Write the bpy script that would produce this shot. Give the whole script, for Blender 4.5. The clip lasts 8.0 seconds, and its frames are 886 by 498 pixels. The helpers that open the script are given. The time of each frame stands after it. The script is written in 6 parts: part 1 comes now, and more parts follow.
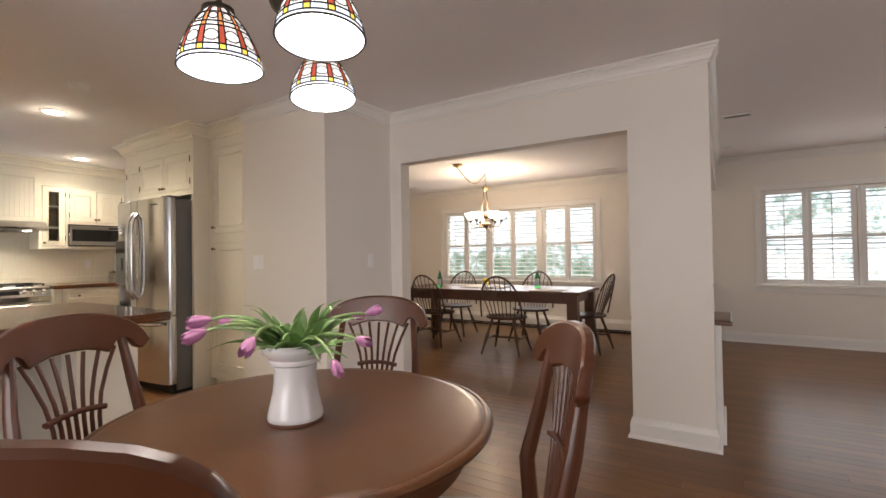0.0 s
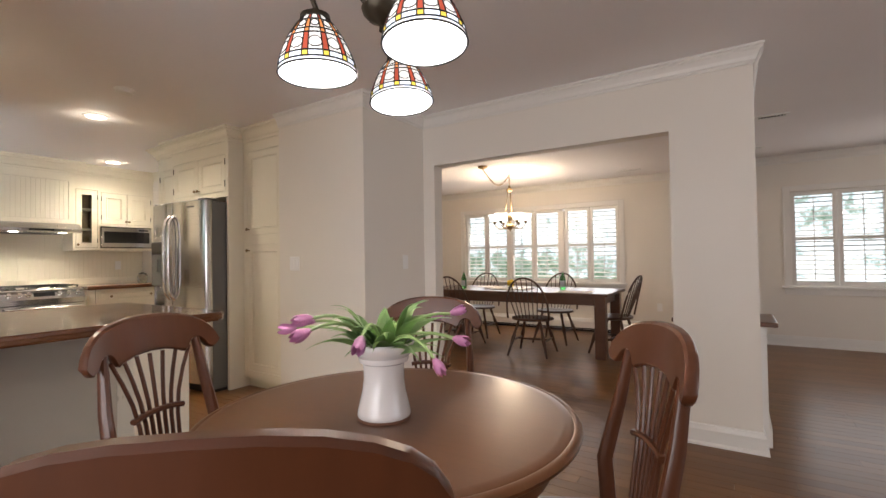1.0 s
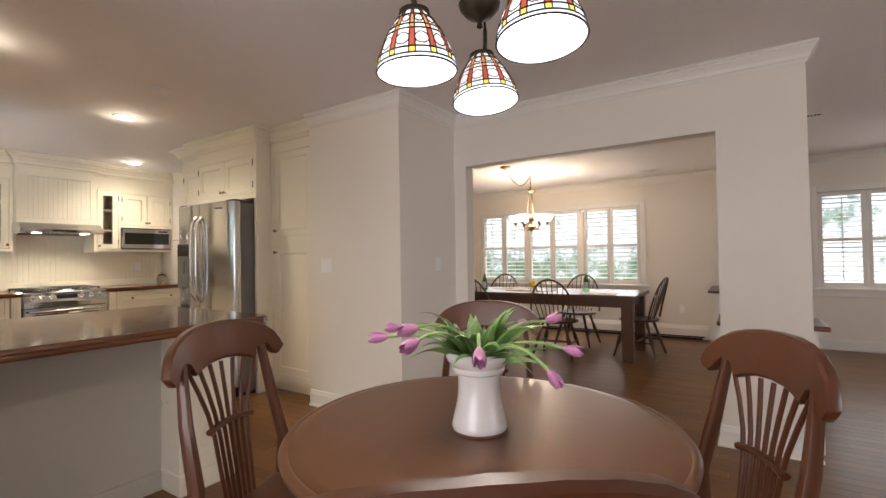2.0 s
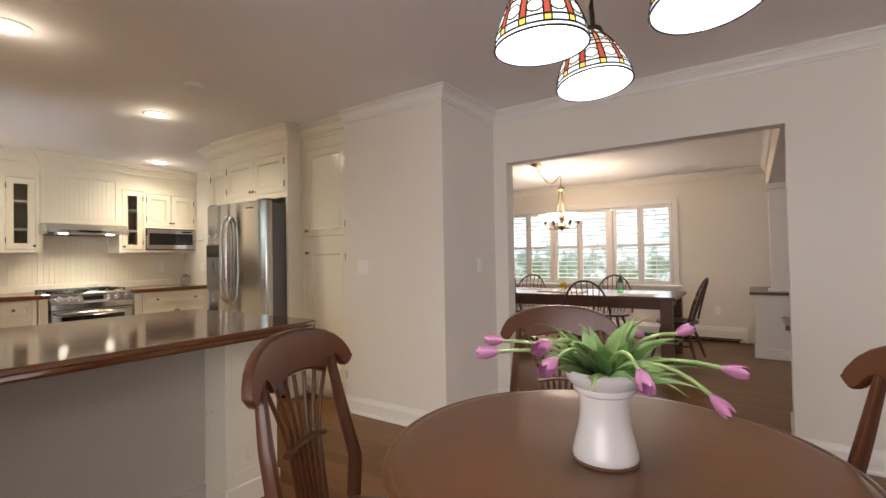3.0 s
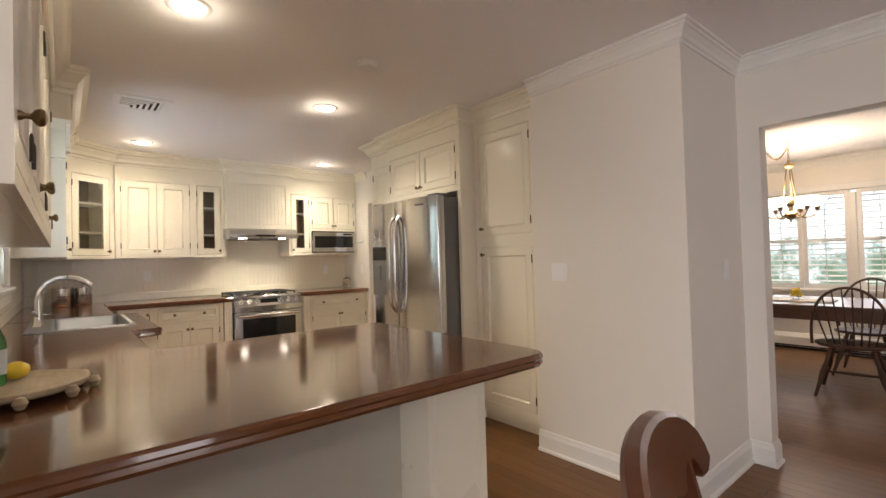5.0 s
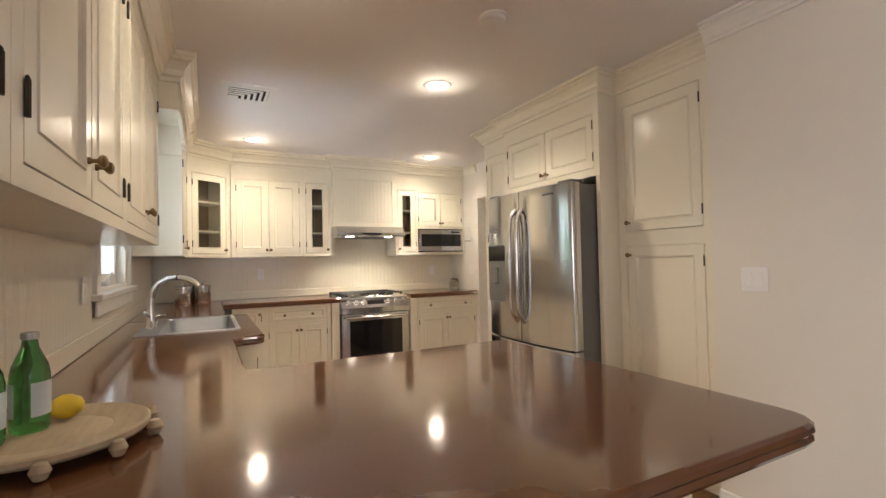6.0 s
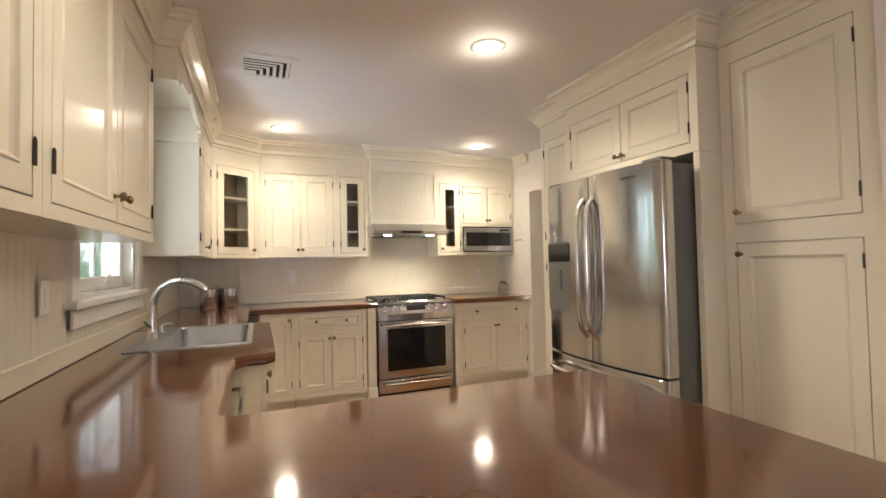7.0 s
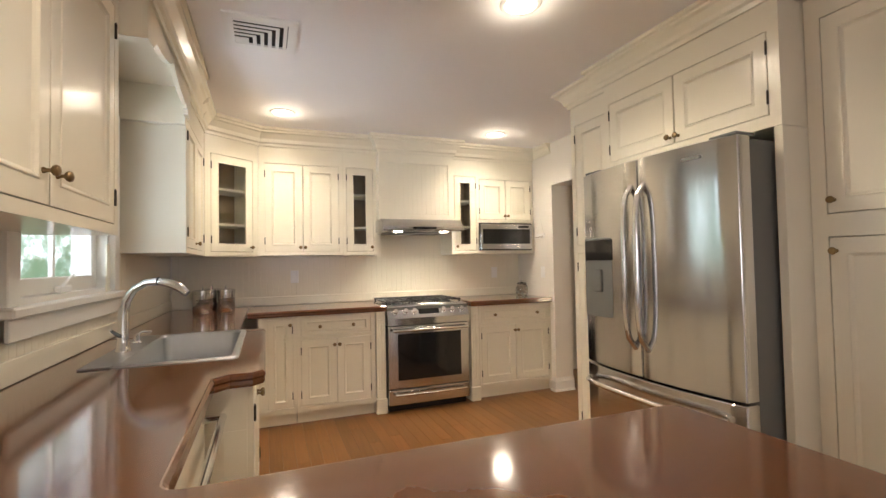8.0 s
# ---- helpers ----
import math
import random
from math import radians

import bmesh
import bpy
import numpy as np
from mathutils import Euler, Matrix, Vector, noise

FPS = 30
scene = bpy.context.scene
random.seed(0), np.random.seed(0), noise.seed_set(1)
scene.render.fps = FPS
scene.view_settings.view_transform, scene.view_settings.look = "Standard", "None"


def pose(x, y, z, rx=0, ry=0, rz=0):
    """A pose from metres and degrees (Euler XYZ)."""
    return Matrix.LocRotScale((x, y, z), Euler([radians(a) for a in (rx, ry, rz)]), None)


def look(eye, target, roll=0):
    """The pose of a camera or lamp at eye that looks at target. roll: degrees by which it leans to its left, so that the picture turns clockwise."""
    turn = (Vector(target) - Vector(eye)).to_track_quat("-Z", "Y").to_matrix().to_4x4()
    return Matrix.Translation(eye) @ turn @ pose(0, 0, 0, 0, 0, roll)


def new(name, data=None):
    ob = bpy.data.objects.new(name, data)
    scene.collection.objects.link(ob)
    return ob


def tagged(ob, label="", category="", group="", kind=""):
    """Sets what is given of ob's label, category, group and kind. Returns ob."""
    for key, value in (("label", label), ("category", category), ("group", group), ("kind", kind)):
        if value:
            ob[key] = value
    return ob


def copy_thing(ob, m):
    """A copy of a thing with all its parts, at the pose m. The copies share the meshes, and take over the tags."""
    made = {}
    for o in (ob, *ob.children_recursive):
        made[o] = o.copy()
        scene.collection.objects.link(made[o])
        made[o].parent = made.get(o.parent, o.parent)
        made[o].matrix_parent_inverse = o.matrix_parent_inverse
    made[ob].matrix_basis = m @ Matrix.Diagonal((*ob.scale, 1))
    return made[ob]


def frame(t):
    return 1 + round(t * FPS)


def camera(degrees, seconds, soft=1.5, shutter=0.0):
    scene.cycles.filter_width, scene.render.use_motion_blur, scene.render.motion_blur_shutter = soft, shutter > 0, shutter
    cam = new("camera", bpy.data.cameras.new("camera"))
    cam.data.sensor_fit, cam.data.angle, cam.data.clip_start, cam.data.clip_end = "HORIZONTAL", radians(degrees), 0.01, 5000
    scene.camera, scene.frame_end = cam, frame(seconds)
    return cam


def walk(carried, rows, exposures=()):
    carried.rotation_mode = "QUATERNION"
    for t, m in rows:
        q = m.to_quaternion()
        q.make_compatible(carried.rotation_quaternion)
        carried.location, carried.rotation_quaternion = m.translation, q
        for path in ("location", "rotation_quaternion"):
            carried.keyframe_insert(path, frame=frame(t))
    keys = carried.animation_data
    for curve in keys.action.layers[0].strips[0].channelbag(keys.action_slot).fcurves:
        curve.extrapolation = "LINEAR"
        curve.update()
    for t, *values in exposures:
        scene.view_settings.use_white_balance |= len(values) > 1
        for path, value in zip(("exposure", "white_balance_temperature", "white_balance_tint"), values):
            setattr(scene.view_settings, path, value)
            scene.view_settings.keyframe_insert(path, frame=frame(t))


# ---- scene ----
cam = camera(88.3, 8.0)
PATH = [
    (0, (-1.618, 1.008, 1.194), (-2.668, 2.711, 1.224), -0.9),
    (0.5, (-1.699, 0.942, 1.185), (-2.768, 2.632, 1.222), -0.9),
    (1, (-1.788, 0.878, 1.195), (-2.87, 2.56, 1.233), -0.9),
    (1.5, (-1.896, 0.817, 1.204), (-2.984, 2.494, 1.243), -0.9),
    (3, (-2.323, 0.77, 1.227), (-3.447, 2.425, 1.265), -1.0),
    (3.5, (-2.475, 0.808, 1.229), (-3.65, 2.426, 1.268), -1.2),
    (4, (-2.654, 0.867, 1.241), (-3.916, 2.419, 1.278), -1.4),
    (4.5, (-2.877, 0.919, 1.265), (-4.262, 2.362, 1.302), -1.5),
    (5, (-3.132, 0.996, 1.270), (-4.670, 2.275, 1.312), -1.6),
    (5.2, (-3.240, 1.026, 1.268), (-4.838, 2.228, 1.313), -1.6),
    (6.5, (-3.941, 1.271, 1.291), (-5.771, 2.077, 1.344), -1.1),
    (7, (-4.18, 1.371, 1.278), (-6.033, 2.123, 1.339), -1.2),
    (7.5, (-4.383, 1.416, 1.282), (-6.245, 2.143, 1.344), -1.3),
    (8, (-4.565, 1.443, 1.272), (-6.428, 2.167, 1.333), -1.1),
]
walk(cam, [(t, look(eye, target, roll)) for t, eye, target, roll in PATH], [(0, 0.15), (4.5, 0.15), (7, 0.26), (8, 0.28)])

# ---- light ----
world = bpy.data.worlds.new("world")
scene.world = world
world.use_nodes = True
_n = world.node_tree.nodes
_sky = _n.new("ShaderNodeTexSky")
_sky.sky_type = "NISHITA"
_sky.sun_disc = False
_sky.sun_elevation, _sky.sun_rotation = radians(48), radians(200)
world.node_tree.links.new(_sky.outputs[0], _n["Background"].inputs[0])
_n["Background"].inputs[1].default_value = 0.12

sun = new("sun", bpy.data.lights.new("sun", "SUN"))
sun.data.energy, sun.data.angle, sun.data.color = 2.0, radians(0.6), (1.0, 0.95, 0.88)
sun.matrix_world = look((0, 0, 0), (-0.35, -0.75, -0.95))


def area(name, eye, target, w, h, watts, colour):
    d = bpy.data.lights.new(name, "AREA")
    d.shape, d.size, d.size_y, d.energy, d.color = "RECTANGLE", w, h, watts, colour
    ob = new(name, d)
    ob.matrix_world = look(eye, target)
    return ob


def spot(name, eye, watts, colour, deg, radius):
    d = bpy.data.lights.new(name, "SPOT")
    d.energy, d.color, d.spot_size, d.spot_blend, d.shadow_soft_size = watts, colour, radians(deg), 1.0, radius
    ob = new(name, d)
    ob.matrix_world = look(eye, (eye[0], eye[1] + 0.001, eye[2] - 1))
    return ob


def bulb(name, eye, watts, colour, radius=0.03):
    d = bpy.data.lights.new(name, "POINT")
    d.energy, d.color, d.shadow_soft_size = watts, colour, radius
    ob = new(name, d)
    ob.location = eye
    return ob


DAY = (1.0, 0.935, 0.965)
WARM = (1.0, 0.86, 0.67)
CAN_LIGHTS = [(-5.41, 1.44), (-6.33, 2.53), (-8.2, 1.57), (-8.25, 3.41)]
area("window_fill", (-4.6, 8.14, 1.32), (-4.6, 5, 0.9), 2.5, 1.05, 12, DAY)
area("window_fill", (-0.25, 8.14, 1.32), (-0.25, 5, 0.9), 1.7, 1.05, 6, DAY)
area("window_fill", (-2.4, -2.0, 1.25), (-2.4, 3, 2.7), 2.9, 1.7, 74, DAY)
# lamp in the added east window, to brighten the return wall
area("window_fill", (2.97, 2.5, 1.36), (-4, 2.8, 1.6), 2.4, 1.2, 32, DAY)
# out-of-view lamp beyond the sink window, tilted up to brighten the ceiling
area("window_fill", (-6.2, -0.4, 1.05), (-7.2, 1.8, 2.25), 1.2, 1.1, 50, (0.80, 0.90, 1.0))
for (cx, cy), watts in zip(CAN_LIGHTS, (40, 104, 72, 72)):
    bulb("downlight_glow", (cx, cy, 2.38), 1.9, WARM, 0.06)
    spot("downlight_beam", (cx, cy, 2.425), watts, WARM, 150, 0.07)

# ---- materials ----
def material(name, colour, rough=0.5, metal=0.0, vary=0.06, scale=3.0, grain=0.0, grain_scale=(40, 40, 40), bump=0.0,
             bump_scale=60.0, coat=0.0, spec=0.5, by_object=0.0, rough_vary=0.05, by_island=False):
    """A surface with a broad and a fine variation of its colour, some uneven gloss and a fine relief."""
    m = bpy.data.materials.new(name)
    m.use_nodes = True
    t = m.node_tree
    n, l = t.nodes, t.links
    b = n["Principled BSDF"]
    b.inputs["Metallic"].default_value = metal
    b.inputs["Coat Weight"].default_value = coat
    b.inputs["Coat Roughness"].default_value = 0.12
    b.inputs["Specular IOR Level"].default_value = spec
    tex = n.new("ShaderNodeTexCoord")
    big = n.new("ShaderNodeTexNoise")
    big.inputs["Scale"].default_value = scale
    big.inputs["Detail"].default_value = 5
    l.new(tex.outputs["Object"], big.inputs["Vector"])
    mp = n.new("ShaderNodeMapping")
    mp.inputs["Scale"].default_value = grain_scale
    l.new(tex.outputs["Object"], mp.inputs["Vector"])
    fine = n.new("ShaderNodeTexNoise")
    fine.inputs["Scale"].default_value = 1.0
    fine.inputs["Detail"].default_value = 6
    l.new(mp.outputs[0], fine.inputs["Vector"])

    def maths(op, a, v):
        q = n.new("ShaderNodeMath")
        q.operation = op
        l.new(a, q.inputs[0])
        if isinstance(v, (int, float)):
            q.inputs[1].default_value = v
        else:
            l.new(v, q.inputs[1])
        return q.outputs[0]

    v = maths("MULTIPLY", maths("SUBTRACT", big.outputs[0], 0.5), vary * 3)
    v = maths("ADD", v, maths("MULTIPLY", maths("SUBTRACT", fine.outputs[0], 0.5), grain * 3))
    if by_object:
        info = n.new("ShaderNodeObjectInfo")
        geo = n.new("ShaderNodeNewGeometry")
        pick = geo.outputs["Random Per Island"] if by_island else info.outputs["Random"]
        v = maths("ADD", v, maths("MULTIPLY", maths("SUBTRACT", pick, 0.5), by_object * 2))
    hsv = n.new("ShaderNodeHueSaturation")
    hsv.inputs["Color"].default_value = (*colour, 1)
    l.new(maths("ADD", v, 1.0), hsv.inputs["Value"])
    l.new(hsv.outputs[0], b.inputs["Base Color"])
    l.new(maths("ADD", maths("MULTIPLY", maths("SUBTRACT", big.outputs[0], 0.5), rough_vary * 3), rough), b.inputs["Roughness"])
    if bump:
        bn = n.new("ShaderNodeTexNoise")
        bn.inputs["Scale"].default_value = bump_scale
        bn.inputs["Detail"].default_value = 4
        l.new(tex.outputs["Object"], bn.inputs["Vector"])
        bp = n.new("ShaderNodeBump")
        bp.inputs["Strength"].default_value = bump
        bp.inputs["Distance"].default_value = 0.004
        l.new(bn.outputs[0], bp.inputs["Height"])
        l.new(bp.outputs[0], b.inputs["Normal"])
    return m


def glow(name, colour, strength):
    m = bpy.data.materials.new(name)
    m.use_nodes = True
    b = m.node_tree.nodes["Principled BSDF"]
    b.inputs["Base Color"].default_value = (*colour, 1)
    b.inputs["Emission Color"].default_value = (*colour, 1)
    b.inputs["Emission Strength"].default_value = strength
    return m


def glass(name, colour=(1, 1, 1), rough=0.0):
    m = bpy.data.materials.new(name)
    m.use_nodes = True
    b = m.node_tree.nodes["Principled BSDF"]
    b.inputs["Base Color"].default_value = (*colour, 1)
    b.inputs["Transmission Weight"].default_value = 1
    b.inputs["Roughness"].default_value = rough
    b.inputs["IOR"].default_value = 1.45
    return m


def leafy_distance(name, bias, strength):
    """Bright garden beyond the windows: a dark hedge to one side, leaves, lawn and sky."""
    m = bpy.data.materials.new(name)
    m.use_nodes = True
    n, l = m.node_tree.nodes, m.node_tree.links
    b = n["Principled BSDF"]
    tex = n.new("ShaderNodeTexCoord")
    a = n.new("ShaderNodeTexNoise")
    a.inputs["Scale"].default_value, a.inputs["Detail"].default_value, a.inputs["Roughness"].default_value = 2.2, 9, 0.72
    l.new(tex.outputs["Object"], a.inputs["Vector"])
    r = n.new("ShaderNodeValToRGB")
    e = r.color_ramp.elements
    e[0].position, e[0].color = 0.30, (0.08, 0.14, 0.09, 1)
    e[1].position, e[1].color = 0.56, (0.9, 0.95, 1.0, 1)
    k = e.new(0.41)
    k.color = (0.27, 0.34, 0.32, 1)
    k = e.new(0.48)
    k.color = (0.66, 0.74, 0.82, 1)
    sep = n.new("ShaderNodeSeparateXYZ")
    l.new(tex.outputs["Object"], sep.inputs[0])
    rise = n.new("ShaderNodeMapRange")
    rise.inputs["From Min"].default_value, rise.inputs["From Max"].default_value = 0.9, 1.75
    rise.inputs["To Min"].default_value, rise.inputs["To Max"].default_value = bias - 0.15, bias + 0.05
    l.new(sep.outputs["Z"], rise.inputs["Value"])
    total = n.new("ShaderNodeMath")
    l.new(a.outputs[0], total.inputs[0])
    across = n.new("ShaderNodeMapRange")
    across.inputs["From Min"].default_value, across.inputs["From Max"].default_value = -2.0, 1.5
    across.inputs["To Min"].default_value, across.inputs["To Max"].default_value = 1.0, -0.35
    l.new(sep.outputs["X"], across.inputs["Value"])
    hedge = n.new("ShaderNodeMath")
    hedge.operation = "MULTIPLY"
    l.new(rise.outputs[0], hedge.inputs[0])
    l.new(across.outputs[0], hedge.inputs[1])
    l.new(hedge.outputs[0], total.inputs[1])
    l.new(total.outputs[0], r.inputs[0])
    l.new(r.outputs[0], b.inputs["Emission Color"])
    b.inputs["Emission Strength"].default_value = strength
    b.inputs["Base Color"].default_value = (0.1, 0.15, 0.08, 1)
    return m


M_WALL = material("wall_paint", (0.80, 0.755, 0.685), 0.6, vary=0.02, scale=1.2, bump=0.05, bump_scale=160)
M_CEIL = material("ceiling_paint", (0.90, 0.88, 0.88), 0.75, vary=0.02, scale=1.0, bump=0.05, bump_scale=120)
M_TRIM = material("trim_paint", (0.80, 0.78, 0.74), 0.35, vary=0.02, scale=2.0)
M_CAB = material("cabinet_paint", (0.83, 0.775, 0.645), 0.30, vary=0.012, scale=1.5, coat=0.3)
# darkened to beige: the shade under the counter overhang is in this colour
M_PANEL = material("panel_paint_shaded", (0.50, 0.47, 0.405), 0.42, vary=0.03, scale=1.5)
M_CABIN = material("cabinet_inside", (0.32, 0.24, 0.15), 0.6, vary=0.05, grain=0.05)
M_FLOOR = material("oak_boards", (0.172, 0.078, 0.026), 0.285, vary=0.08, scale=1.5, grain=0.22, grain_scale=(3, 60, 60), coat=0.0, spec=0.22, by_object=0.17, rough_vary=0.0)
M_FLOOR_REST = material("oak_boards_rest", (0.172, 0.078, 0.026), 0.285, vary=0.08, scale=1.5, grain=0.22, grain_scale=(3, 60, 60), coat=0.0, spec=0.22, by_object=0.17, by_island=True, rough_vary=0.0)
M_GAP = material("dark_joint", (0.10, 0.045, 0.016), 0.8, vary=0.05)
M_COUNTER = material("counter_wood", (0.118, 0.046, 0.019), 0.085, vary=0.10, scale=5.0, grain=0.10, grain_scale=(5, 16, 16), coat=0.45, spec=0.5, rough_vary=0.0)
M_TABLE = material("cherry_wood", (0.098, 0.040, 0.016), 0.32, vary=0.10, scale=3.0, grain=0.10, grain_scale=(8, 60, 8), coat=0.12, spec=0.34, rough_vary=0.01)
M_CHERRY = material("cherry_chair_wood", (0.080, 0.027, 0.012), 0.30, vary=0.10, scale=4.0, grain=0.12, grain_scale=(40, 40, 6), coat=0.15, spec=0.36, rough_vary=0.005)
M_WALNUT = material("dark_chair_wood", (0.065, 0.030, 0.016), 0.38, vary=0.10, scale=5.0, grain=0.10, grain_scale=(40, 40, 6))
M_DTABLE = material("dark_table_wood", (0.11, 0.045, 0.022), 0.30, vary=0.10, scale=3.0, grain=0.12, grain_scale=(4, 40, 40), coat=0.2)
M_STEEL = material("brushed_steel", (0.60, 0.60, 0.605), 0.14, 1.0, vary=0.03, scale=2.0, grain=0.05, grain_scale=(2, 2, 300))
for _m in (M_STEEL,):
    _b = _m.node_tree.nodes["Principled BSDF"]
    _b.inputs["Anisotropic"].default_value = 0.75
    _b.inputs["Anisotropic Rotation"].default_value = 0.25
    _t = _m.node_tree.nodes.new("ShaderNodeTangent")
    _t.direction_type, _t.axis = "RADIAL", "Z"
    _m.node_tree.links.new(_t.outputs[0], _b.inputs["Tangent"])
M_SINK = material("satin_steel", (0.36, 0.37, 0.39), 0.36, 1.0, vary=0.03, scale=6.0)
M_CHROME = material("bright_steel", (0.75, 0.75, 0.75), 0.14, 1.0, vary=0.02)
M_SIDE = material("grey_appliance_side", (0.16, 0.16, 0.155), 0.5, 0.3, vary=0.03, bump=0.15, bump_scale=250)
M_BLACK = material("black_glass", (0.012, 0.012, 0.013), 0.08, vary=0.02)
M_IRON = material("cast_iron", (0.02, 0.02, 0.02), 0.55, 0.2, vary=0.1, bump=0.2, bump_scale=200)
M_BRASS = material("aged_brass", (0.26, 0.18, 0.09), 0.32, 1.0, vary=0.15, scale=20)
M_BRONZE = material("dark_bronze", (0.06, 0.05, 0.036), 0.38, 0.8, vary=0.15, scale=20)
M_PLASTIC = material("white_plastic", (0.87, 0.86, 0.84), 0.35, vary=0.02)
# near-black; in the vents and the heater slot it paints shade
M_DARK = material("near_black", (0.015, 0.014, 0.013), 0.8, vary=0.02)
M_PANE = glass("window_glass")
M_CABGLASS = glass("cabinet_glass", (0.93, 0.95, 0.93))
M_LAMP = glow("lamp_glow", (1.0, 0.90, 0.74), 14.0)
M_GARDEN = leafy_distance("garden_distance", 0.0, 1.55)
M_SHRUBS = leafy_distance("shrubs_distance", -0.13, 2.4)

# ---- tools for building ----
def thing(name, m=None, label="", category="", group="", kind=""):
    ob = new(name)
    ob.empty_display_size = 0.05
    if m is not None:
        ob.matrix_world = m
    return tagged(ob, label, category, group, kind)


def part(name, bm, mat, parent=None, label="", smooth=False, kind=""):
    """Links a bmesh as one mesh object, in the space of its parent."""
    me = bpy.data.meshes.new(name)
    bmesh.ops.recalc_face_normals(bm, faces=bm.faces)
    if smooth:
        for f in bm.faces:
            f.smooth = True
        for e in bm.edges:
            if len(e.link_faces) == 2 and e.calc_face_angle(0) > radians(38):
                e.smooth = False
    bm.to_mesh(me)
    bm.free()
    me.materials.append(mat)
    ob = new(name, me)
    ob.parent = parent
    return tagged(ob, label, "", "", kind)


def structure(name, bm, mat, label="", smooth=False):
    return part(name, bm, mat, None, label, smooth, "structure")


def box(bm, x0, x1, y0, y1, z0, z1, bev=0.0, seg=1, m=None):
    v = bmesh.ops.create_cube(bm, size=1)["verts"]
    for p in v:
        p.co = Vector(((x0 + x1) / 2 + p.co.x * (x1 - x0), (y0 + y1) / 2 + p.co.y * (y1 - y0), (z0 + z1) / 2 + p.co.z * (z1 - z0)))
        if m is not None:
            p.co = m @ p.co
    if bev:
        edges = list({e for p in v for e in p.link_edges})
        bmesh.ops.bevel(bm, geom=edges, offset=bev, segments=seg, affect="EDGES", profile=0.5)
    return bm


def boxed(*a, **k):
    return box(bmesh.new(), *a, **k)


def lathe(bm, prof, seg=24, m=None):
    """Turns a profile of (radius, height) about the z axis."""
    rings = []
    for r, z in prof:
        if r < 1e-5:
            rings.append([bm.verts.new((0, 0, z))])
        else:
            rings.append([bm.verts.new((r * math.cos(2 * math.pi * i / seg), r * math.sin(2 * math.pi * i / seg), z)) for i in range(seg)])
    for a, b in zip(rings, rings[1:]):
        for i in range(seg):
            j = (i + 1) % seg
            q = [a[i % len(a)], a[j % len(a)], b[j % len(b)], b[i % len(b)]]
            q = list(dict.fromkeys(q))
            if len(q) > 2:
                bm.faces.new(q)
    for r in (rings[0], rings[-1]):
        if len(r) > 2:
            bm.faces.new(r)
    if m is not None:
        for r in rings:
            for v in r:
                v.co = m @ v.co
    return bm


def tube(bm, pts, rad, seg=8, flat=1.0, side=None):
    """A round bar along points; rad is one radius or one a point."""
    pts = [Vector(p) for p in pts]
    rads = rad if isinstance(rad, (list, tuple)) else [rad] * len(pts)
    rings, up = [], side
    for i, p in enumerate(pts):
        d = (pts[min(i + 1, len(pts) - 1)] - pts[max(i - 1, 0)]).normalized()
        ref = Vector(up) if up is not None else (Vector((0, 0, 1)) if abs(d.z) < 0.9 else Vector((1, 0, 0)))
        u = d.cross(ref).normalized()
        w = u.cross(d).normalized()
        rings.append([bm.verts.new(p + rads[i] * (u * math.cos(2 * math.pi * k / seg) + w * flat * math.sin(2 * math.pi * k / seg))) for k in range(seg)])
    for a, b in zip(rings, rings[1:]):
        for k in range(seg):
            bm.faces.new((a[k], a[(k + 1) % seg], b[(k + 1) % seg], b[k]))
    bm.faces.new(rings[0])
    bm.faces.new(rings[-1])
    return bm


def sweep(bm, path, prof, closed=False):
    """Carries a profile of (out, height) along a plan line, mitred at its corners; out is to the right of the way."""
    n = len(path)
    rings = []
    for i in range(n):
        p = Vector(path[i])
        dirs = []
        if closed or i > 0:
            dirs.append((p - Vector(path[i - 1])).normalized())
        if closed or i < n - 1:
            dirs.append((Vector(path[(i + 1) % n]) - p).normalized())
        norms = [Vector((d.y, -d.x)) for d in dirs]
        o = norms[0] if len(norms) == 1 else (norms[0] + norms[1]) / max(0.25, 1 + norms[0].dot(norms[1]))
        rings.append([bm.verts.new((p.x + o.x * d, p.y + o.y * d, z)) for d, z in prof])
    for a, b in list(zip(rings, rings[1:])) + ([(rings[-1], rings[0])] if closed else []):
        for k in range(len(prof) - 1):
            bm.faces.new((a[k], a[k + 1], b[k + 1], b[k]))
        bm.faces.new((a[-1], a[0], b[0], b[-1]))
    if not closed:
        bm.faces.new(rings[0])
        bm.faces.new(rings[-1])
    return bm


def slab(bm, outline, z0, z1):
    """A flat piece of any outline, from z0 to z1."""
    lo = [bm.verts.new((x, y, z0)) for x, y in outline]
    hi = [bm.verts.new((x, y, z1)) for x, y in outline]
    bm.faces.new(lo)
    bm.faces.new(hi)
    for i in range(len(lo)):
        j = (i + 1) % len(lo)
        bm.faces.new((lo[i], lo[j], hi[j], hi[i]))
    return bm


